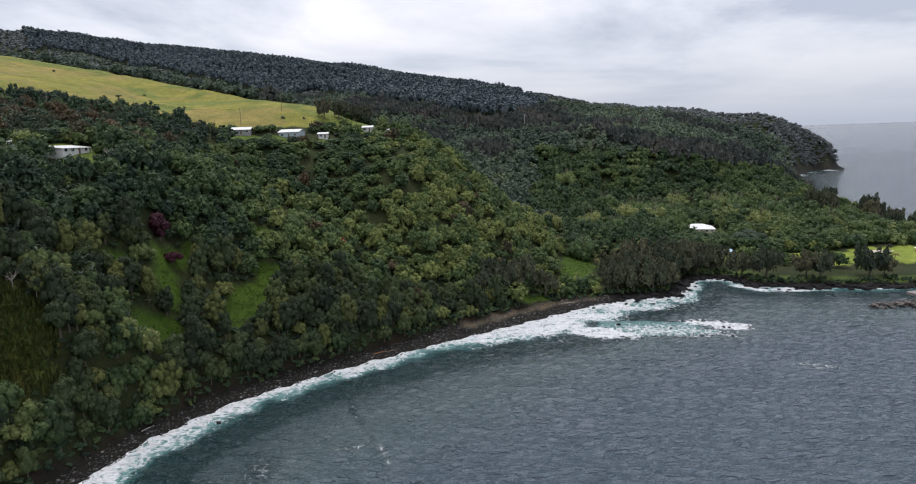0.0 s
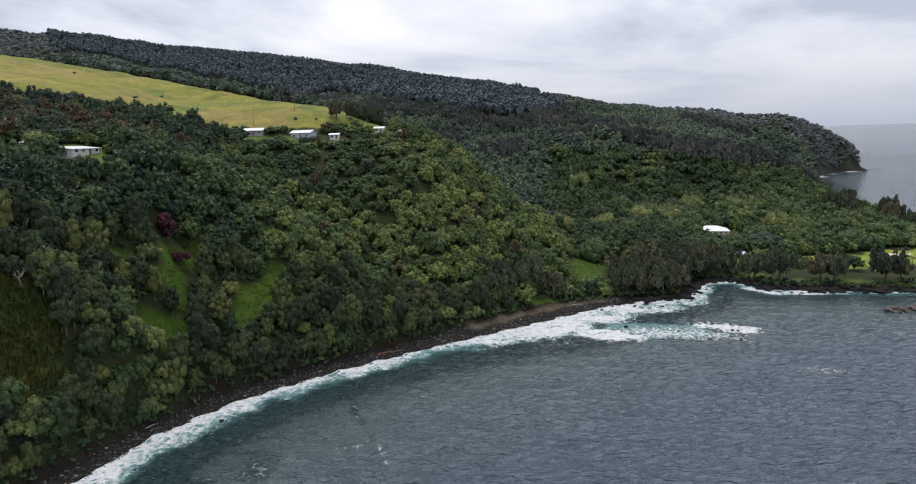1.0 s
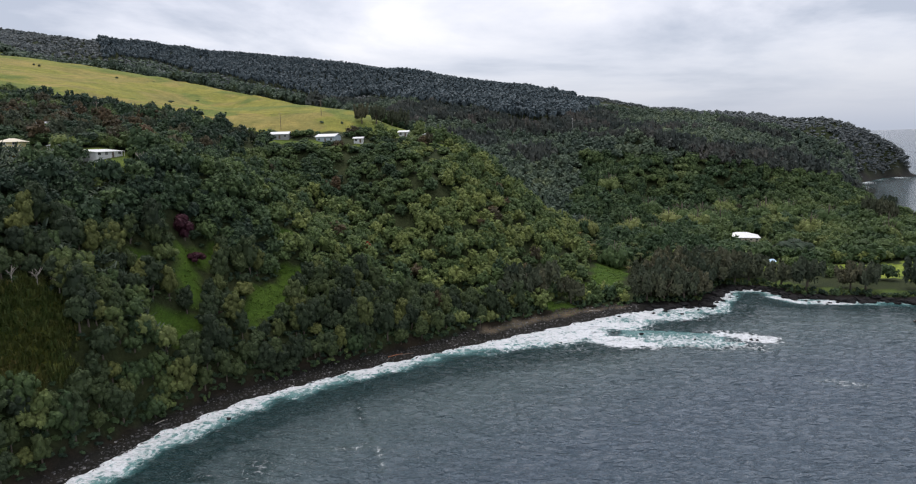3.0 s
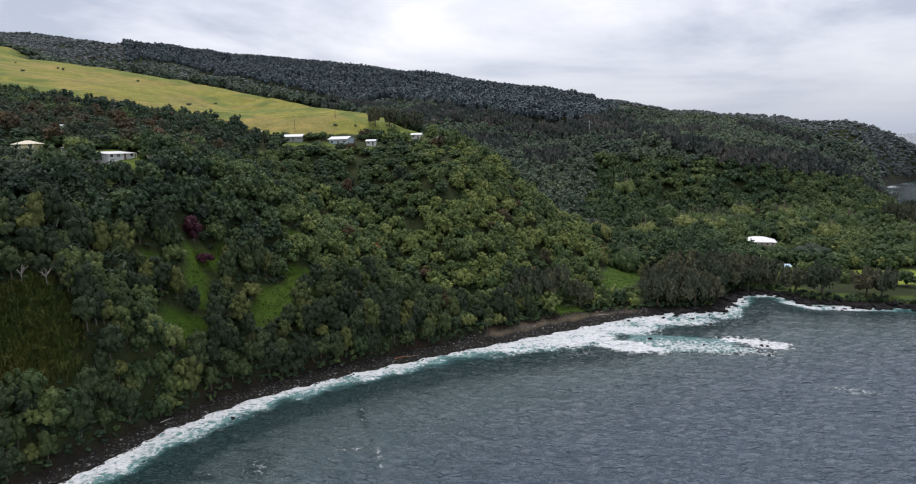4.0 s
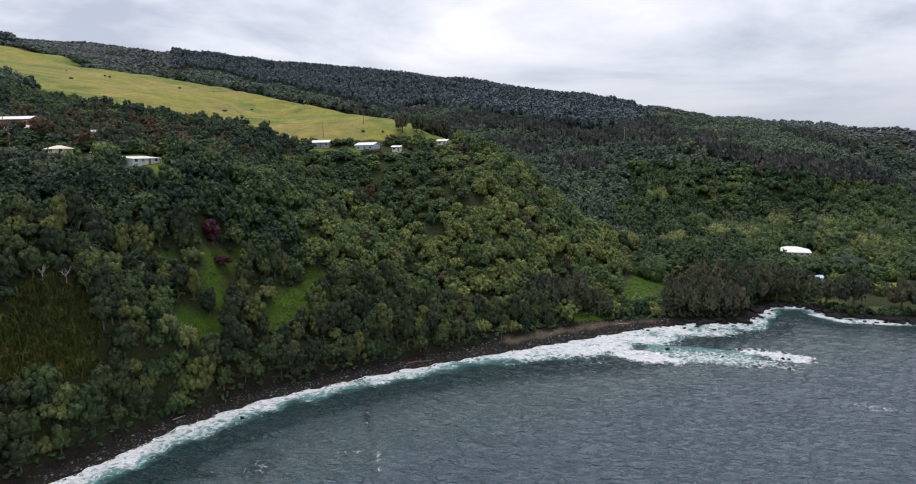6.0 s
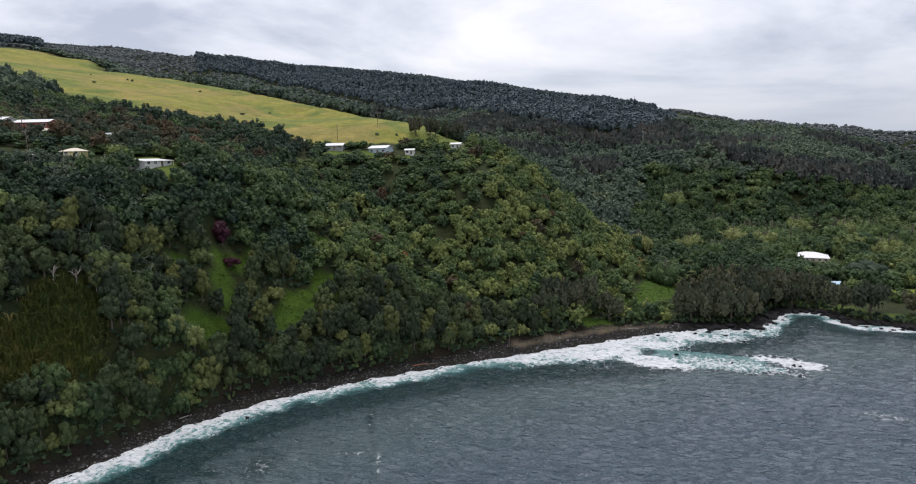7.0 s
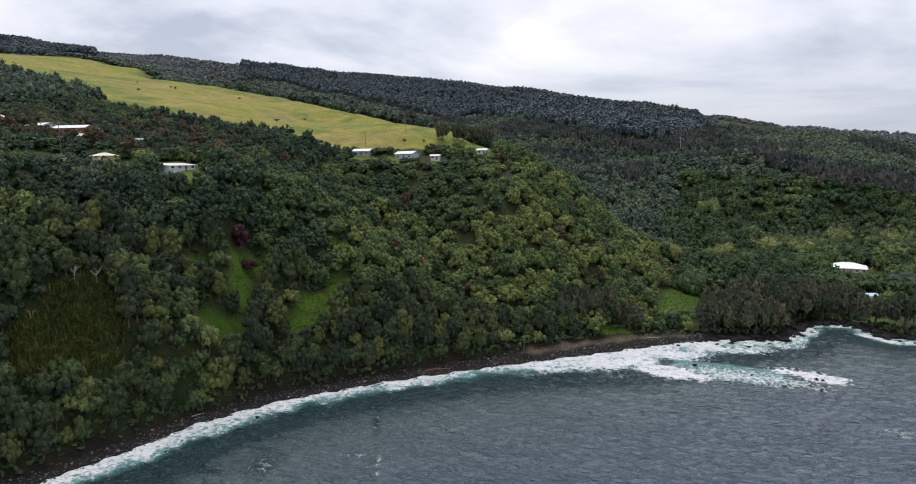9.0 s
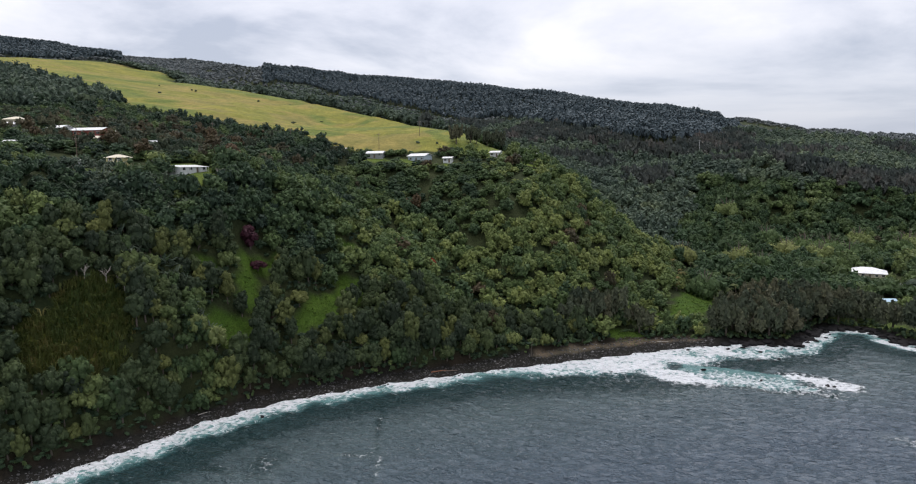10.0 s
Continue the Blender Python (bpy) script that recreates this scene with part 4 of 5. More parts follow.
# bare grey trees on the left slope
def bare_tree(seed, tall):
    r = np.random.default_rng(seed)
    parts = [tube([(0, 0, -1), (0.2, 0, tall * .4), (0.1, 0.2, tall * .6)], [0.2, 0.15, 0.11])]
    for k in range(7):
        a, e = r.uniform(0, 6.28), r.uniform(0.7, 1.0) * tall
        d = np.array([math.cos(a), math.sin(a), 0])
        m_pt = d * tall * .16 + (0, 0, tall * .66)
        parts.append(tube([(0.12, 0.1, tall * r.uniform(.35, .58)), tuple(m_pt), tuple(d * tall * .36 + (0, 0, e))], [0.10, 0.08, 0.03], 5))
        parts.append(tube([tuple(m_pt), tuple(m_pt + r.normal(0, .12, 3) * tall + (0, 0, .2 * tall))], [0.06, 0.02], 4))
    v, f = join(parts)
    return tagged(mesh_object("bare_tree", v, f, pale_bark, True), "leafless pale grey tree on the slope", "tree", "bare trees")


for k, (a, b) in enumerate([(-118, 163), (-114, 167), (-110, 170), (-113, 176), (-118, 231)]):
    bare_tree(700 + k, 5.5).matrix_basis = pose(a, b, float(height(np.array([float(a)]), np.array([float(b)]))[0]), 0, 0, 50 * k)


# ---- palms ----
def palm_tree(label, tall, seed, group):
    r = np.random.default_rng(seed)
    top = tagged(new("coconut_palm"), label, "palm tree", group)
    b = r.uniform(-1.2, 1.2, 2)
    pts = [(0, 0, -0.8), (b[0] * .2, b[1] * .2, tall * .4), (b[0] * .6, b[1] * .6, tall * .75), (b[0], b[1], tall)]
    v, f = tube(pts, [0.26, 0.17, 0.14, 0.13])
    mesh_object("trunk", v, f, bark, True, top)
    v, f = palm_head(r)
    mesh_object("crown", v + (b[0], b[1], tall), f, leaf_palm_lone, False, top)
    return top


grove = [palm_tree("slender coconut palm in the grove behind the beach", h, 800 + h, "palms of the grove") for h in (4, 5, 6, 7)]
gx, gy = spots(52, 112, 352, 412, 5.2, 305)
k = (~open_ground(gx, gy, 1.0)) & (gy > 352 + 0.5 * np.abs(gx - 75)) & (coast_distance(gx, gy) > 30)
gx, gy = list(gx[k]) + [-99, 144, 178, 231, 238, 246, 256, 222, 213, -146, -150, 0, 44, 49, 265, 152], list(gy[k]) + [197, 386, 362, 352, 358, 350, 345, 345, 340, 228, 236, 262, 311, 316, 350, 430]
plant_all(grove, gx, gy, 0.7, 1.1)

# ---- woods: trees past counting ----
rest_x, rest_y, rest_kind = bx[~lone], by[~lone], kind[~lone]
ux, uy = stand(302, -340, 340, 285, 480, 3.5, cover=0.5)
lx, ly = stand(309, -340, -150, 95, 285, 3.8)
hx, hy = np.r_[rest_x, ux, lx], np.r_[rest_y, uy, ly]
grove_zone = (hx > 52) & (hx < 112) & (hy > 345) & (hy < 412)
shore_zone = (hx > 66) & (coast_distance(hx, hy) < 36)
hk = soft_noise(hx, hy, 19, 71) + 0.45 * rng.uniform(-1, 1, len(hx))
front = np.maximum(np.clip((hy - 330) / 40, 0, 1) * (hx < -20) * (hx > -130) * (hy < 400), 1.0 * ((hx < -138) & (hy > 195) & (hy < 330)))
tierish = ((hk > 0.72) | ((hx < -110) & (hk > 0.35)) | ((hx > 110) & (hk > -0.1))) & ~grove_zone & ~shore_zone
floor_zone = (hx > floor_edge(hx, hy)) & (hy > 392)
keep = (~grove_zone | (hk > -0.1)) & ~shore_zone & ~floor_zone & (rng.uniform(0, 1, len(hx)) > 0.12)
sel = keep & ~tierish
n = sel.sum()
# tint rises towards the spur, sunlight there put into the leaf colour
tone = np.clip(0.47 + 0.26 * np.clip((hx[sel] + 80) / 70, -1, 1) + 0.26 * soft_noise(hx[sel], hy[sel], 26, 51) + rng.normal(0, 0.19, n), 0, 1)
grown = 2.5 + 2.6 * rng.uniform(0, 1, n) ** 1.6
woods("hill_woods", "dense mid-green rounded trees covering the steep slopes", broad_near, hx[sel], hy[sel], grown, grown * rng.uniform(0.85, 1.3, n) * (1 - 0.4 * front[sel]),
      leaf_broad, tone)
sel = keep & tierish
n = sel.sum()
tone = np.clip(0.4 + 0.3 * soft_noise(hx[sel], hy[sel], 24, 53) + rng.normal(0, 0.15, n), 0, 1)
woods("feathery_woods", "feathery light green trees mixed into the slopes", tier_near, hx[sel], hy[sel], rng.uniform(2.9, 5.0, n), rng.uniform(3.2, 5.2, n) * (1 - 0.4 * front[sel]), leaf_light, tone)
# broad flat crowns on the valley floor
px_, py_ = stand(330, 36, 330, 388, 640, 6.6, slope=False)
k = (rng.uniform(0, 1, len(px_)) < 0.9) & (px_ > floor_edge(px_, py_))
for a, b, sc, t in UMBRELLAS:
    k &= np.hypot(px_ - a, py_ - b) > 7.0 * sc
    k &= ~((np.abs(px_ - a + 0.28 * (b - py_)) < 6 * sc) & (py_ < b) & (py_ > b - 17 * sc) & (rng.uniform(0, 1, len(px_)) < 0.6))
px_, py_ = px_[k], py_[k]
n = len(px_)
big = rng.uniform(0, 1, n) ** 1.5
woods("valley_floor_trees", "wide domed yellow-green trees on the valley floor", dome_near + broad_near[:3], px_, py_, 3.2 + 5.6 * big, 4.0 + 3.6 * big + rng.uniform(0, 2.2, n), leaf_light,
      np.clip(0.28 - 0.26 * np.clip((165 - px_) / 70, 0, 1) + 0.30 * soft_noise(px_, py_, 30, 54) + rng.normal(0, 0.20, n), 0, 1))
# brownish trees about the houses
qx, qy = stand(306, -300, -130, 240, 400, 11.0, slope=False)
n = len(qx)
woods("terrace_woods", "brownish ironwoods and mango trees round the houses", plume_near + broad_near[:2], qx, qy, rng.uniform(2.6, 5.0, n), rng.uniform(2.8, 5.5, n), leaf_olive, rng.uniform(0.1, 1, n))

# rusty new growth on mango trees among the green
mx_, my_ = np.r_[rng.uniform(-235, -108, 34), rng.uniform(-100, 30, 22), rng.uniform(80, 260, 22)], np.r_[rng.uniform(236, 345, 34), rng.uniform(262, 400, 22), rng.uniform(430, 600, 22)]
k = ~open_ground(mx_, my_)
mx_, my_ = mx_[k], my_[k]
n = len(mx_)
RUST = [(0.0, (0.058, 0.062, 0.034)), (0.5, (0.080, 0.072, 0.037)), (1.0, (0.108, 0.080, 0.041))]
woods("rusty_trees", "rusty brown mango trees in new leaf among the green woods", broad_near, mx_, my_, rng.uniform(2.8, 4.8, n), rng.uniform(3.4, 5.4, n), leaf_material("rusty_leaves", RUST),
      rng.uniform(0, 1, n), sink=-0.4)
# bananas under the brow and on the slope
ax, ay = spots(-165, -70, 150, 250, 2.4, 307)
k = np.zeros(len(ax), bool)
for g in ((-128, 205, 16, 7, 35), (-141, 190, 12, 8, 30), (-104, 190, 7, 4, 40), (-116, 178, 6, 4, 30), (-95, 185, 6, 4, 40), (-150, 205, 12, 6, 20)):
    k |= blot(ax, ay, *g) < 1
ax, ay = ax[k], ay[k]
n = len(ax)
woods("banana_grove", "grey-green banana plants crowding below the houses", many(banana_clump, 6, 820), ax, ay, rng.uniform(0.9, 1.4, n), rng.uniform(1.3, 2.0, n), leaf_banana, rng.uniform(0, 1, n), sink=-0.8)
# rank cane grass on the open slope
cx, cy = spots(-125, -98, 128, 172, 0.9, 308)
k = (blot(cx, cy, *CANES) < 1.1) & (coast_distance(cx, cy) > 8)
cx, cy = cx[k], cy[k]
n = len(cx)
woods("cane_grass", "tall yellow-olive cane grass on the open slope", many(grass_tuft, 5, 840), cx, cy, rng.uniform(0.8, 1.4, n), rng.uniform(0.8, 1.6, n), leaf_cane,
      np.clip(0.4 + 0.4 * soft_noise(cx, cy, 6, 58) + rng.normal(0, 0.2, n), 0, 1))
# undergrowth filling the bluff between the trees
wx, wy = stand(312, -150, 45, 95, 300, 2.3, cover=0.62)
n = len(wx)
woods("undergrowth", "dense dark undergrowth between the trees of the bluff", many(broad_crown, 4, 870, n=34, size=0.22, lobes=5), wx, wy, rng.uniform(1.3, 2.3, n), rng.uniform(1.0, 2.2, n), leaf_broad,
      np.clip(rng.normal(0.25, 0.16, n), 0, 1))
# low scrub along the back of the beach and between trees
sx, sy = spots(-130, 262, 90, 365, 1.9, 310)
ss = coast_distance(sx, sy)
k = (ss > beach_width(sx) - 0.3) & (ss < beach_width(sx) + 6 + 3 * soft_noise(sx, sy, 7, 66)) & ~open_ground(sx, sy, 0.9) & (rng.uniform(0, 1, len(sx)) < 0.75)
sx, sy = sx[k], sy[k]
n = len(sx)
woods("beach_scrub", "low green scrub at the back of the beach", many(broad_crown, 4, 860, n=36, size=0.24, lobes=4), sx, sy, rng.uniform(0.9, 2.3, n), rng.uniform(0.8, 2.4, n), leaf_broad,
      np.clip(rng.normal(0.32, 0.22, n), 0, 1))
# rough grass in the glades
tx, ty = spots(-115, 85, 180, 385, 1.0, 311)
k = np.zeros(len(tx), bool)
for g in GLADES:
    k |= blot(tx, ty, *g) < 0.98
k &= rng.uniform(0, 1, len(tx)) < 0.45
tx, ty = tx[k], ty[k]
n = len(tx)
GLADE = [(0.0, (0.050, 0.095, 0.016)), (1.0, (0.105, 0.165, 0.030))]
woods("glade_grass", "rough bright green grass in the clearings", many(grass_tuft, 4, 880, blades=9), tx, ty, rng.uniform(0.5, 0.9, n), rng.uniform(0.25, 0.5, n), leaf_material("glade_grass", GLADE),
      rng.uniform(0, 1, n))

# the far valley side and the ridge
vx, vy = stand(320, -520, 720, 480, 1010, 7.4, slope=False)
cut = (np.abs(vy - fir_edge(vx) + 12) < 8) & (vx < 60)
vx, vy = vx[~cut], vy[~cut]
above = (vy > fir_edge(vx) + 10 * soft_noise(vx, vy, 30, 84)) & (vx < 110)
edge_x, edge_y = vx[above], vy[above]
vx, vy = vx[~above], vy[~above]
crest = np.interp(vx, [60, 110, 150, 203, 250, 320], [715, 690, 668, 640, 648, 640])
blend = 22 * soft_noise(vx, vy, 30, 81)
dark = ((np.abs(vy - crest - 14 + 0.5 * blend) < 22) & (vx > 90)) | ((vx > -140 + blend) & (vx < 140 + blend) & (np.abs(vy - 850 + blend) < 45)) | (soft_noise(vx, vy, 45, 76) > 0.62)
low_floor = (vy < 638) & (vx > floor_edge(vx, vy)) & (vx < 330)
dark &= ~low_floor
sel = ~dark & ~low_floor
n = sel.sum()
woods("valley_woods", "mixed green woods on the far valley side", broad_mid, vx[sel], vy[sel], rng.uniform(3.8, 6.4, n), rng.uniform(4, 7, n), leaf_valley,
      np.clip(0.34 - 0.16 * ((vx[sel] < 110) & (vy[sel] < 760)) + 0.3 * soft_noise(vx[sel], vy[sel], 50, 52) + rng.normal(0, 0.14, n), 0, 1))
n = dark.sum()
woods("ridge_ironwoods", "dark brownish ironwoods along the ridge", plume_mid, vx[dark], vy[dark], rng.uniform(4.5, 6.8, n), rng.uniform(7, 11.5, n), leaf_ridge,
      np.clip(0.4 + 0.5 * soft_noise(vx[dark], vy[dark], 25, 57) + rng.normal(0, 0.15, n), 0, 1))

# scrub clinging to the headland's cliffs
kx, ky = spots(400, 660, 800, 1200, 4.2, 325)
ks = coast_distance(kx, ky)
k = (ks > 5 + 3 * soft_noise(kx, ky, 15, 83)) & (ks < 45)
kx, ky = kx[k], ky[k]
n = len(kx)
woods("headland_scrub", "wind-bent scrub covering the headland cliffs", many(broad_crown, 4, 940, n=14, size=0.35, lobes=4), kx, ky, rng.uniform(3, 5.5, n), rng.uniform(2.5, 4.5, n), leaf_hazed,
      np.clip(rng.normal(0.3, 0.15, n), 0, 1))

# bushes and lone trees along the pasture
ox = np.r_[-340, -336, -345, -150, -158, -171, -240, -300, -420, -428, -500, -92, -104, rng.uniform(-760, -200, 8)]
oy = np.r_[640, 644, 636, 399, 404, 401, 404, 410, 600, 604, 640, 417, 414, rng.uniform(380, 640, 8)]
n = len(ox)
woods("pasture_bushes", "scattered dark bushes on the yellow pasture", many(broad_crown, 4, 950, n=120, size=0.22), ox, oy, rng.uniform(0.8, 2.4, n), rng.uniform(0.6, 1.9, n), leaf_valley, rng.uniform(0, 0.7, n))

# plantation and scrub on the far upland
fx, fy = spots(-2100, 720, 860, 1900, 9.6, 321)
k = (coast_distance(fx, fy) > 6) & in_view(fx, fy) & ~(pasture_side(fx, fy) > -2) & ((fy > 1000) | (fx < -640)) & ((fy < 1180) | (fx < 150) | (fy > 1630)) & (fy < np.where(fx > 0, 1745, 1530 - 0.2 * fx))
fx, fy = fx[k], fy[k]
fir = (fx < 120 + 80 * soft_noise(fx, fy, 130, 78)) & (fy > fir_edge(fx) + 12 * soft_noise(fx, fy, 30, 84)) & ~(((fx - 51) / (fy - 6) > -0.95) & ((fx - 51) / (fy - 6) < -0.655))
tx2, ty2 = np.r_[fx[fir], edge_x], np.r_[fy[fir], edge_y]
n = len(tx2)
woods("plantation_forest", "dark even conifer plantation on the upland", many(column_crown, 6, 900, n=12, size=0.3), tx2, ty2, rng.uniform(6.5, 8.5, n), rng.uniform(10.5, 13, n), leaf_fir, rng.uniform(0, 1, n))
n = (~fir).sum()
woods("upland_woods", "woods on the headland, greyed by haze in the leaf colour", many(broad_crown, 5, 920, n=10, size=0.35, lobes=4), fx[~fir], fy[~fir], rng.uniform(5, 7.5, n), rng.uniform(3.5, 6, n), leaf_hazed,
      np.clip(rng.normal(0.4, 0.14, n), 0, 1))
mx, my = spots(-760, -330, 640, 1260, 9.5, 322)
k = in_view(mx, my) & ~(pasture_side(mx, my) > -2) & (my < fir_edge(mx))
mx, my = mx[k], my[k]
n = len(mx)
woods("gulch_woods", "dark green woods in the gulch behind the pasture", many(broad_crown, 5, 930, n=16, size=0.35, lobes=5), mx, my, rng.uniform(6.5, 9, n), rng.uniform(4, 7, n), leaf_valley, np.clip(rng.normal(0.3, 0.12, n), 0, 1))
# dark trees along the gully that crosses the pasture, above the village
nx_, ny_ = spots(-760, -330, 250, 600, 6.4, 323)
k = in_view(nx_, ny_) & ~open_ground(nx_, ny_)
nx_, ny_ = nx_[k], ny_[k]
n = len(nx_)
woods("gully_woods", "dark green and rusty trees along the gully below the pasture", broad_mid + plume_mid[:2], nx_, ny_, rng.uniform(3.6, 6.2, n), rng.uniform(4.0, 7.5, n), leaf_valley,
      np.clip(rng.normal(0.22, 0.16, n), 0, 1))


# ---- houses ----
TONES = {"white": (0.62, 0.63, 0.62), "blue": (0.42, 0.50, 0.55), "grey": (0.30, 0.31, 0.31), "yellow": (0.48, 0.43, 0.20), "cream": (0.55, 0.50, 0.38),
         "red": (0.30, 0.08, 0.06), "pale_blue": (0.36, 0.50, 0.60), "orange": (0.52, 0.24, 0.12)}
wall_mats = {k: plain_material("painted_wall_" + k, c, 0.75, 1.2, 0.12, 0.08) for k, c in TONES.items()}
roof_mats = {k: plain_material("roof_sheet_" + k, tuple(min(0.8, v * 1.2) for v in c), 0.45, 0.8, 0.14, 0.1) for k, c in TONES.items() if k in ("white", "cream", "grey", "pale_blue")}
pane_mat, _, _, pane_b = material("window_glass")
pane_b.inputs["Base Color"].default_value = (0.02, 0.025, 0.03, 1)
pane_b.inputs["Roughness"].default_value = 0.08
wood_mat = plain_material("weathered_timber", (0.16, 0.12, 0.09), 0.85, 5.0, 0.4, 0.4)
trim_mat = plain_material("white_trim", (0.68, 0.68, 0.66), 0.6, 3.0, 0.1, 0.05)
steel_mat = plain_material("galvanised_steel", (0.45, 0.46, 0.47), 0.4, 4.0, 0.2, 0.1, 0.8)


def box_bm(x0, x1, y0, y1, z0, z1, bevel=0.0):
    bm = bmesh.new()
    bmesh.ops.create_cube(bm, size=1.0)
    bmesh.ops.scale(bm, vec=(x1 - x0, y1 - y0, z1 - z0), verts=bm.verts)
    bmesh.ops.translate(bm, vec=((x0 + x1) / 2, (y0 + y1) / 2, (z0 + z1) / 2), verts=bm.verts)
    if bevel:
        bmesh.ops.bevel(bm, geom=bm.edges[:], offset=bevel, segments=1, affect="EDGES")
    return bm


def part(name, bm, mat, parent, label=""):
    me = bpy.data.meshes.new(name)
    bm.to_mesh(me)
    bm.free()
    me.materials.append(mat)
    ob = new(name, me)
    ob.parent = parent
    return tagged(ob, label) if label else ob


def roof_bm(form, a, b, z, rise, over):
    """Half length a, half depth b, eaves at z; a sheet 0.14 thick with its underside."""
    bm = bmesh.new()
    A, B, t = a + over, b + over, 0.14
    inset = {"gable": 0.0, "hip": min(B, A * 0.8), "shed": 0.0}[form]
    for k in (0, 1):
        dz = -t * k
        if form == "shed":
            pts = [(-A, -B, z + dz), (A, -B, z + dz), (A, B, z + rise + dz), (-A, B, z + rise + dz)]
            vs = [bm.verts.new(p) for p in pts]
            bm.faces.new(vs if not k else vs[::-1])
        else:
            e = [bm.verts.new(p) for p in ((-A, -B, z + dz), (A, -B, z + dz), (A, B, z + dz), (-A, B, z + dz))]
            r0, r1 = bm.verts.new((-A + inset, 0, z + rise + dz)), bm.verts.new((A - inset, 0, z + rise + dz))
            for q in ((e[0], e[1], r1, r0), (e[2], e[3], r0, r1), (e[1], e[2], r1), (e[3], e[0], r0)):
                if form == "hip" or len(q) == 4:
                    bm.faces.new(q if not k else q[::-1])
    bm.verts.ensure_lookup_table()
    n = len(bm.verts) // 2
    loop = [0, 1, 2, 3] if form != "gable" else [0, 1, 5, 2, 3, 4]
    for i, j in zip(loop, loop[1:] + loop[:1]):
        bm.faces.new((bm.verts[i], bm.verts[n + i], bm.verts[n + j], bm.verts[j]))
    bmesh.ops.recalc_face_normals(bm, faces=bm.faces)
    return bm


def house(x, y, heading, length, depth, tall, form, tone, roof_tone):
    words = {"shed": "low-pitched", "gable": "gabled", "hip": "hipped"}[form]
    top = tagged(new("house"), f"{tone.replace('_', ' ')} timber house with a {roof_tone.replace('_', ' ')} {words} metal roof among trees", "house", "houses of the village")
    a, b = length / 2, depth / 2
    rise = depth * (0.18 if form != "shed" else 0.12)
    base = float(height(np.array([float(x)]), np.array([float(y)]))[0])
    for s in (-1, 1):
        w = box_bm(-a, a, s * b - 0.09, s * b + 0.09, -1.2, tall)
        part("wall", w, wall_mats[tone], top)
        w = bmesh.new()
        xs = s * a
        outline = [(-b + .09, -1.2), (b - .09, -1.2), (b - .09, tall)] + ([(0, tall + rise * .93)] if form == "gable" else []) + [(-b + .09, tall)]
        f0 = [w.verts.new((xs - .09, p, q)) for p, q in outline]
        f1 = [w.verts.new((xs + .09, p, q)) for p, q in outline]
        w.faces.new(f0), w.faces.new(f1[::-1])
        for i in range(len(f0)):
            j = (i + 1) % len(f0)
            w.faces.new((f0[i], f1[i], f1[j], f0[j]))
        bmesh.ops.recalc_face_normals(w, faces=w.faces)
        part("wall", w, wall_mats[tone], top)
    part("roof", roof_bm(form, a, b, tall + 0.02, rise + 0.15, 0.7), roof_mats[roof_tone], top)
    count = max(2, int(length / 3.2))
    storeys = [0.9] if tall < 4 else [0.5, 3.0]
    for z0 in storeys:
        for k in range(count):
            c = -a + length * (k + 0.5) / count
            if z0 == storeys[0] and k == count // 2:
                d = part("door", box_bm(c - .5, c + .5, -b - .13, -b - .09, -0.1, 2.0), wood_mat, top, "dark timber door")
                part("handle", box_bm(c + .34, c + .42, -b - .20, -b - .13, 0.9, 1.0), steel_mat, d)
                continue
            win = part("window", box_bm(c - .75, c + .75, -b - .15, -b - .09, z0, z0 + 1.2), trim_mat, top)
            part("pane", box_bm(c - .64, c - .04, -b - .18, -b - .15, z0 + .1, z0 + 1.1), pane_mat, win)
            part("pane", box_bm(c + .04, c + .64, -b - .18, -b - .15, z0 + .1, z0 + 1.1), pane_mat, win)
    if tall > 4:
        deck = part("balcony", box_bm(-a, a, -b - 1.5, -b - .1, 2.35, 2.5), trim_mat, top)
        part("rail", box_bm(-a, a, -b - 1.5, -b - 1.42, 3.3, 3.4), trim_mat, deck)
        for k in range(5):
            c = -a + 0.06 + (length - 0.12) * k / 4
            part("post", box_bm(c - .06, c + .06, -b - 1.5, -b - 1.38, -2.0, 3.3), trim_mat, deck)
    elif form == "shed":
        for k in range(4):
            c = -a - .3 + (length + .6) * k / 3
            part("post", box_bm(c - .05, c + .05, -b - .62, -b - .52, -2.0, tall), trim_mat, top)
    top.matrix_basis = pose(x, y, base - 0.4, 0, 0, heading)
    return top


for spec in HOUSES:
    house(*spec)


# ---- poles, wires and the mast ----
def ground_at(x, y):
    return float(height(np.array([float(x)]), np.array([float(y)]))[0])


def utility_pole(x, y, tall, turn, label="weathered timber utility pole with a crossarm", mat=None):
    top = tagged(new("utility_pole"), label, "pole", "utility poles")
    m = mat or wood_mat
    v, f = tube([(0, 0, -1), (0, 0, tall * .5), (0, 0, tall)], [0.17, 0.15, 0.12], 8)
    mesh_object("pole", v, f, m, True, top)
    part("crossarm", box_bm(-1.2, 1.2, -.07, .07, tall - .9, tall - .75), m, top)
    for k in (-1.1, -.4, .4, 1.1):
        part("insulator", box_bm(k - .05, k + .05, -.05, .05, tall - .75, tall - .55), trim_mat, top)
    top.matrix_basis = pose(x, y, ground_at(x, y), 0, 0, turn)
    return top


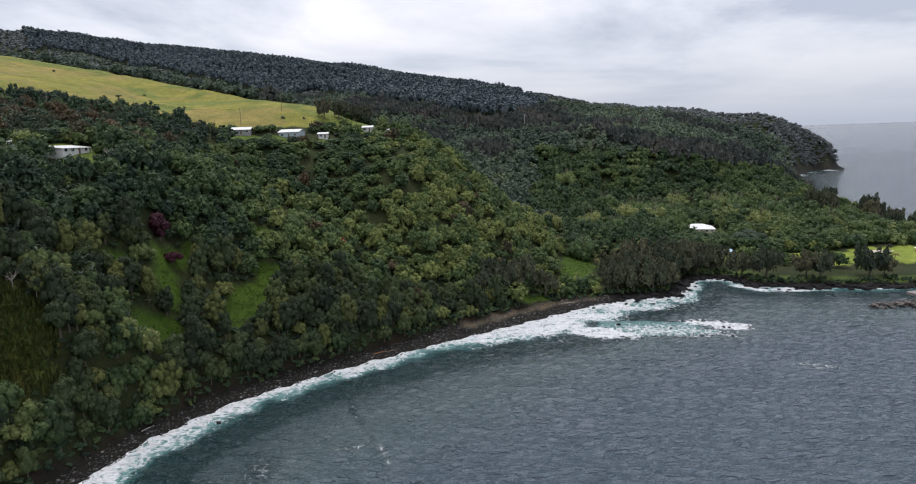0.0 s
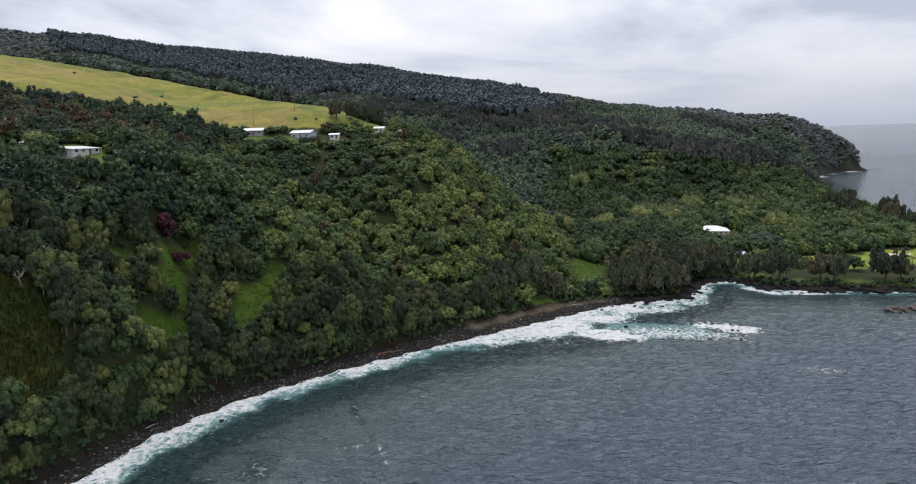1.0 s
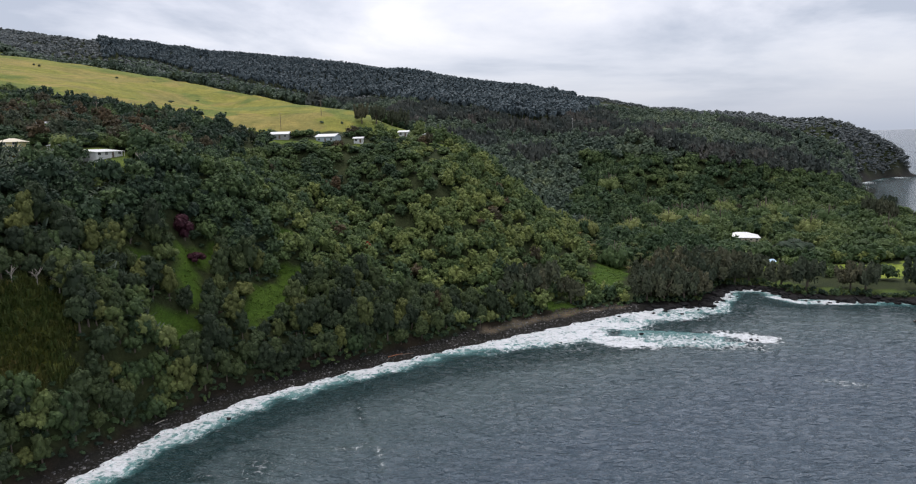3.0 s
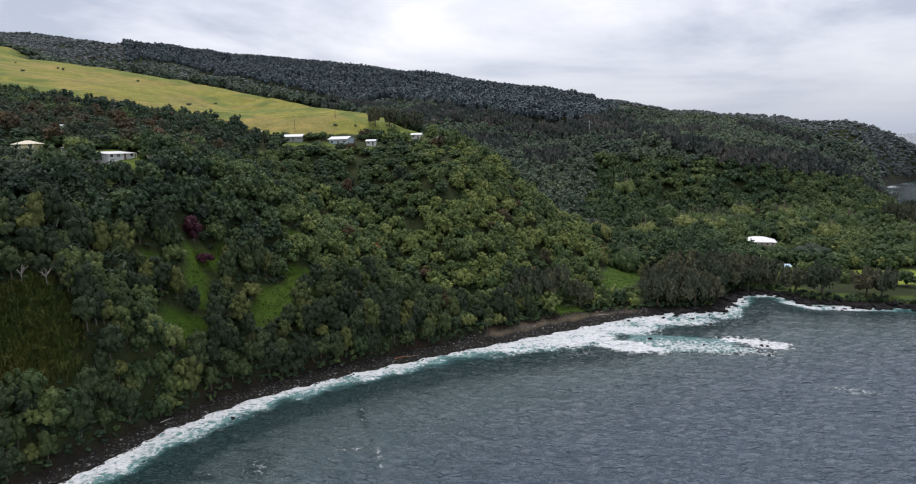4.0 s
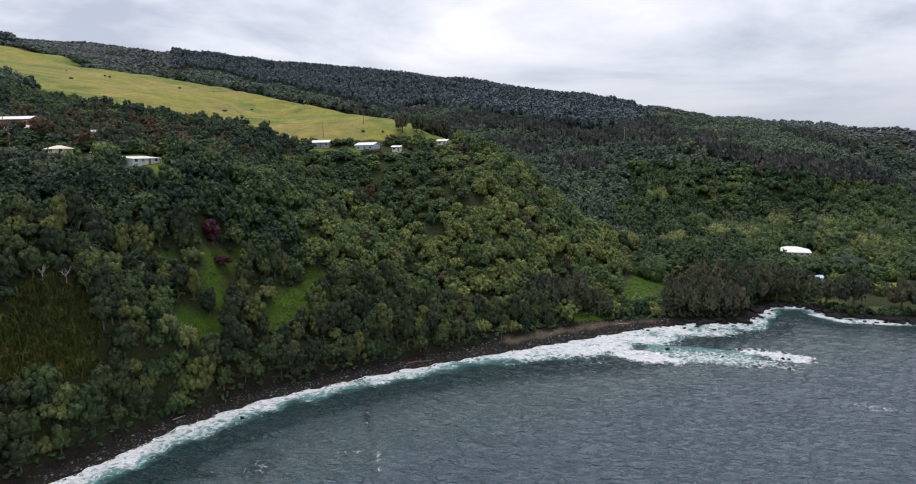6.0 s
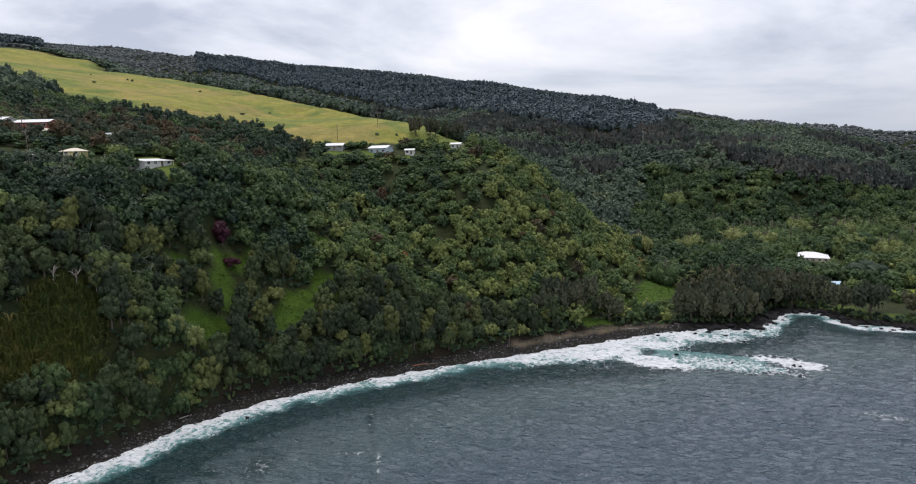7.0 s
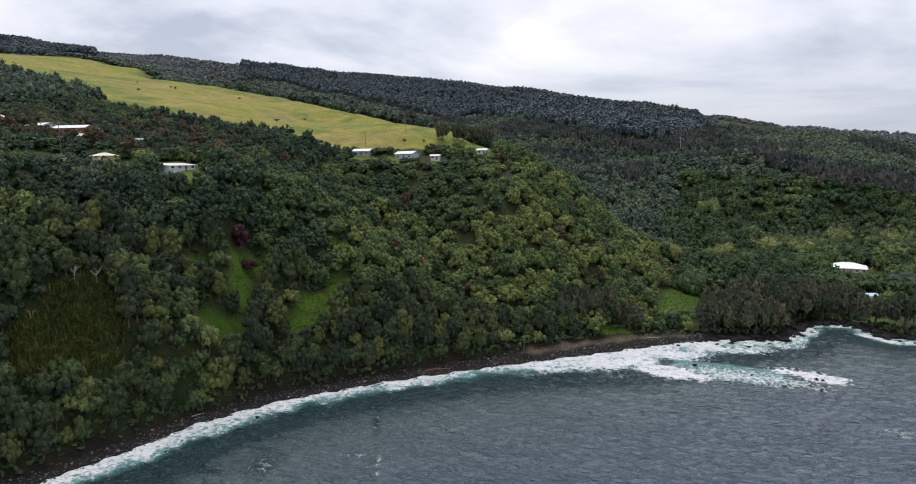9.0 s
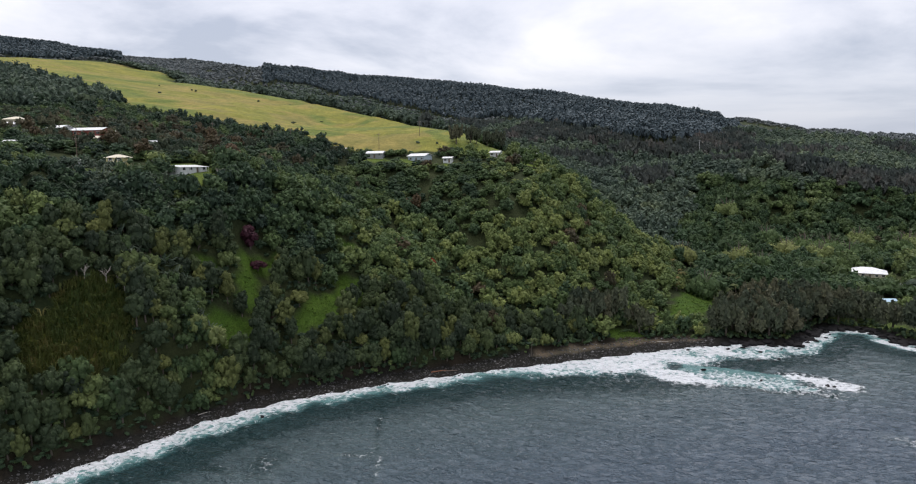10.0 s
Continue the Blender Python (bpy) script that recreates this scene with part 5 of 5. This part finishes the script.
POLES = [(-126, 402, 10, 20), (-108, 428, 10, 20), (-82, 424, 10, 20), (-205, 246, 9, 30), (-180, 222, 9, 30), (-196, 330, 10, 20), (-168, 366, 10, 20), (-60, 470, 11, 20)]
for q in POLES:
    utility_pole(*q)
utility_pole(82, 793, 21, 0, "pale steel transmission pole on the wooded slope", trim_mat)


def wire(a, b, sag):
    pa, pb = np.array(a, float), np.array(b, float)
    s = np.linspace(0, 1, 9)[:, None]
    pts = pa + (pb - pa) * s - np.array([0, 0, 1]) * sag * 4 * s * (1 - s)
    v, f = tube(pts, [0.035] * 9, 4)
    return tagged(mesh_object("power_line", v, f, plain_material("cable", (0.02, 0.02, 0.02), 0.6), True), "thin dark sagging power line between poles", "cable", "power lines")


for p, q in ((4, 3), (3, 5), (5, 6), (6, 0), (0, 2)):
    a, b = POLES[p], POLES[q]
    wire((a[0], a[1], ground_at(a[0], a[1]) + a[2] - .6), (b[0], b[1], ground_at(b[0], b[1]) + b[2] - .6), 1.6)
v, f = tube([(113, 1690, 172), (113, 1690, 205)], [0.6, 0.4], 6)
tagged(mesh_object("radio_mast", v, f, steel_mat, True), "slim steel radio mast on the far ridge", "mast")


# ---- rocks ----
rock_mat = plain_material("wet_lava", (0.012, 0.0115, 0.012), 0.85, 1.8, 0.5, 0.7)
rock_mat.node_tree.nodes["Principled BSDF"].inputs["Specular IOR Level"].default_value = 0.2
grey_rock = plain_material("grey_stone", (0.11, 0.095, 0.085), 0.8, 1.5, 0.5, 0.5)


def rock_shape(seed, subdivisions=2):
    r = random.Random(seed)
    bm = bmesh.new()
    bmesh.ops.create_icosphere(bm, subdivisions=subdivisions, radius=1.0)
    off = Vector((r.uniform(0, 50), r.uniform(0, 50), r.uniform(0, 50)))
    for v in bm.verts:
        v.co *= 0.72 + 0.5 * noise.noise(v.co * 1.1 + off) + 0.16 * noise.noise(v.co * 3.1 + off)
        v.co.z *= 0.62
    return bm


rock_meshes = []
for k in range(6):
    bm = rock_shape(40 + k)
    me = bpy.data.meshes.new("boulder")
    bm.to_mesh(me)
    bm.free()
    me.materials.append(rock_mat)
    rock_meshes.append(me)


dry_meshes = []
for me in rock_meshes[:4]:
    dry = me.copy()
    dry.materials[0] = grey_rock
    dry_meshes.append(dry)


def boulder(x, y, z, size, label, group, shapes=rock_meshes):
    ob = tagged(new("boulder", random.choice(shapes)), label, "rock", group)
    ob.matrix_basis = pose(x, y, z, random.uniform(-15, 15), random.uniform(-15, 15), random.uniform(0, 360)) @ Matrix.Diagonal((size * random.uniform(.8, 1.5), size, size * random.uniform(.7, 1.1), 1))
    return ob


surf = "black lava boulder awash in the surf"
for x, y, s in ((69, 300, 1.7), (66, 298, 1.0), (65, 266, 1.3), (32, 254, 0.8), (34, 253, 0.6), (105, 258, 1.0), (107, 257, 0.7), (-70, 181, 0.8), (88, 296, 1.0), (94, 288, 0.9), (92, 284, 0.7), (86, 283, 0.8),
                (113, 320, 1.3), (118, 326, 1.0), (109, 316, 1.2), (121, 333, 1.0), (76, 297, 1.1), (82, 301, 1.3), (122, 328, 0.7), (104, 305, 0.9), (97, 303, 0.8), (150, 318, 1.2), (146, 320, 1.5), (155, 316, 1.1),
                (159, 314, 0.9), (163, 315, 1.2), (169, 314, 0.9), (157, 312, 0.7), (141, 333, 1.2), (144, 328, 1.1), (176, 314, 0.8), (84, 258, 0.6), (60, 292, 1.0), (72, 302, 1.2), (111, 262, 0.5)):
    boulder(x, y, 0.1, s, surf, "boulders in the surf")
# lava ledge round the cove
rim = []
for a, b in zip(COAST[12:21], COAST[13:22]):
    for s in np.arange(0, 1, 3.4 / np.hypot(*(b - a))):
        rim.append(a + (b - a) * s)
for p in rim:
    for _ in range(2):
        q = p + rng.normal(0, 1.5, 2)
        boulder(float(q[0]), float(q[1]), max(0.0, ground_at(*q)) + 0.1, random.uniform(1.5, 3.2), "black lava rock on the ledge round the cove", "lava rocks round the cove")
# breakwater heap at the landing
for k in range(110):
    u, w = random.random(), random.uniform(-1, 1)
    x, y = 177 + 30 * u, 279 + 2 * u + w * (2.2 + 3.5 * u)
    ob = boulder(x, y, (1.8 + 0.8 * u) * (1 - w * w) * random.uniform(.5, 1), random.uniform(0.7, 1.5), "grey-brown boulder heaped on the breakwater", "boulders of the breakwater", dry_meshes)
bm = box_bm(-14, 16, -6, 6, -3, 1.1, 0.3)
me = bpy.data.meshes.new("landing")
bm.to_mesh(me)
bm.free()
me.materials.append(plain_material("worn_concrete", (0.24, 0.22, 0.21), 0.85, 0.7, 0.25, 0.2))
landing = tagged(new("landing", me), "worn grey concrete boat landing beside the cove", "landing", kind="structure")
landing.matrix_basis = pose(221, 297, 0.3, 0, 0, 12)


# beach cobbles
def pebble_beach(name, label, count, lo, hi, mat, back, seed):
    r = np.random.default_rng(seed)
    shapes = []
    for k in range(4):
        bm = rock_shape(80 + k, 1)
        bm.verts.ensure_lookup_table()
        shapes.append((np.array([v.co[:] for v in bm.verts]), np.array([[v.index for v in f.verts] for f in bm.faces])))
        bm.free()
    x, y = r.uniform(-125, 72, count * 9), r.uniform(95, 310, count * 9)
    s = coast_distance(x, y)
    k = np.flatnonzero((s > -0.8) & (s < beach_width(x) * back + 0.5))[:count]
    x, y = x[k], y[k]
    n = len(x)
    size = lo + (hi - lo) * r.uniform(0, 1, n) ** 3
    v, f, who = scatter(shapes, np.stack([x, y, np.maximum(height(x, y), 0) + 0.1 * size], -1), size, size, r.uniform(0, 6.28, n))
    ob = mesh_object(name, v, f, mat, False)
    return tagged(ob, label, "stones", kind="stuff")


def stone_mix():
    m, n, l, b = material("beach_stones")
    g = n.new("ShaderNodeNewGeometry")
    r = ramp_node(n, [(0.0, (0.012, 0.012, 0.013)), (0.7, (0.05, 0.048, 0.047)), (0.93, (0.12, 0.115, 0.11)), (1.0, (0.25, 0.245, 0.24))])
    l.new(g.outputs["Random Per Island"], r.inputs["Fac"])
    l.new(r.outputs[0], b.inputs["Base Color"])
    b.inputs["Roughness"].default_value = 0.6
    return m


pebble_beach("beach_stones", "dark rounded lava cobbles and boulders along the beach", 7000, 0.15, 0.65, stone_mix(), 1.0, 5)


# ---- small things ----
def log(x, y, length, turn, mat, label):
    v, f = tube([(-length / 2, 0, .1), (0, .1, .16), (length / 2, 0, .12)], [.2, .17, .1], 7)
    ob = tagged(mesh_object("driftwood", v, f, mat, True), label, "driftwood", "driftwood on the beach")
    ob.matrix_basis = pose(x, y, ground_at(x, y) + 0.08, 0, 0, turn)


log(50, 297, 5, 8, pale_bark, "bleached driftwood log on the stony beach")
log(-30, 236, 6, 40, plain_material("fresh_wood", (0.30, 0.12, 0.06), 0.8, 3), "reddish fallen trunk at the back of the beach")
log(-26, 238, 5, 25, wood_mat, "grey driftwood branch at the back of the beach")
log(-88, 176, 4, 60, pale_bark, "bleached driftwood log on the stony beach")


def car(x, y, turn, tone, label):
    top = tagged(new("car"), label, "car", "parked cars")
    paint = plain_material("car_paint_" + tone, {"white": (.6, .6, .6), "red": (.35, .04, .03), "dark": (.04, .045, .05)}[tone], 0.3, 1, 0.05, 0)
    part("body", box_bm(-2.1, 2.1, -.85, .85, .35, .95, .12), paint, top)
    part("cabin", box_bm(-1.2, 1.1, -.74, .74, .95, 1.5, .16), pane_mat, top, "dark glazed cabin")
    for sx in (-1.3, 1.3):
        for sy in (-.8, .8):
            v, f = tube([(sx, sy - .1, .34), (sx, sy, .34), (sx, sy + .1, .34)], [.34, .34, .3], 12)
            mesh_object("wheel", v, f, rock_mat, True, top)
    top.matrix_basis = pose(x, y, ground_at(x, y), 0, 0, turn)


car(-146, 214, 20, "dark", "dark car parked on the lawn by the house")
car(-139, 216, 100, "white", "white car parked beside the carport")
car(-187, 240, 60, "white", "white car parked among the houses")
car(166, 415, 50, "red", "red car parked on the drive by the hall")
tr = tagged(new("tractor"), "yellow backhoe tractor standing on the lawn", "tractor")
yellow = plain_material("machine_yellow", (0.55, 0.34, 0.03), 0.5, 2, 0.2, 0.1)
part("body", box_bm(-1.5, 1.2, -.6, .6, .7, 1.4, .1), yellow, tr)
part("cab", box_bm(-.7, .5, -.55, .55, 1.4, 2.5, .08), pane_mat, tr)
part("bucket", box_bm(-2.6, -2.0, -.9, .9, .2, .8, .08), steel_mat, tr)
part("loader_arm", box_bm(-2.1, 0, -.7, -.6, .8, 1.0), yellow, tr)
for sx, rad in ((-1.0, .5), (.9, .75)):
    for sy in (-.8, .8):
        v, f = tube([(sx, sy - .18, rad), (sx, sy, rad), (sx, sy + .18, rad)], [rad, rad, rad * .9], 12)
        mesh_object("wheel", v, f, rock_mat, True, tr)
tr.matrix_basis = pose(-152, 212, ground_at(-152, 212), 0, 0, 15)
# water tank on the pasture
v, f = tube([(0, 0, 0), (0, 0, 1.2), (0, 0, 2.0), (0, 0, 2.2)], [1.6, 1.6, 1.6, .4], 16)
tank = tagged(mesh_object("water_tank", v, f, trim_mat, True), "small white water tank on the yellow pasture", "tank")
tank.matrix_basis = pose(-210, 519, ground_at(-210, 519))
# sand patch on the park lawn, and the drive
def patch(name, label, category, pts, width, mat):
    """A strip of surfacing laid on the ground."""
    pts = np.array(pts, float)
    s = np.linspace(0, len(pts) - 1, 8 * len(pts))
    mid_pts = np.stack([np.interp(s, range(len(pts)), pts[:, k]) for k in (0, 1)], -1)
    d = unit(np.gradient(mid_pts, axis=0))
    side = np.stack([-d[:, 1], d[:, 0]], -1)
    w = width * (1 + 0 * s)
    rows = [mid_pts + side * (w * k)[:, None] for k in (-.5, -.17, .17, .5)]
    p = np.stack(rows, 1).reshape(-1, 2)
    v = np.c_[p, height(p[:, 0], p[:, 1]) + 0.25]
    n = len(s)
    i = np.arange(4 * n).reshape(n, 4)
    f = np.stack([i[:-1, :-1], i[:-1, 1:], i[1:, 1:], i[1:, :-1]], -1).reshape(-1, 4)
    return tagged(mesh_object(name, v, f, mat, True), label, category, kind="structure")


asphalt = plain_material("asphalt", (0.075, 0.074, 0.072), 0.85, 0.8, 0.25, 0.2)
patch("road", "narrow grey asphalt drive past the hall", "road", [(128, 398), (150, 402), (165, 418), (172, 430), (195, 440)], 4.0, asphalt)
patch("pavement", "bare dirt patch on the park lawn", "path", [(203, 372), (214, 374)], 6, plain_material("dirt", (0.16, 0.11, 0.075), 0.9, 1))
v = np.array([(math.cos(a) * 11, math.sin(a) * 4.5, 0.35) for a in np.arange(0, 6.28, .2)])
mesh = bmesh.new()
mesh.faces.new([mesh.verts.new(p) for p in v])
me = bpy.data.meshes.new("sand")
mesh.to_mesh(me)
mesh.free()
me.materials.append(plain_material("pale_sand", (0.5, 0.46, 0.36), 0.9, 2))
sand = tagged(new("sand", me), "pale oval of sand on the park lawn", "sand", kind="structure")
sand.matrix_basis = pose(241, 379, ground_at(241, 379) + 0.1, 0, 0, 10)
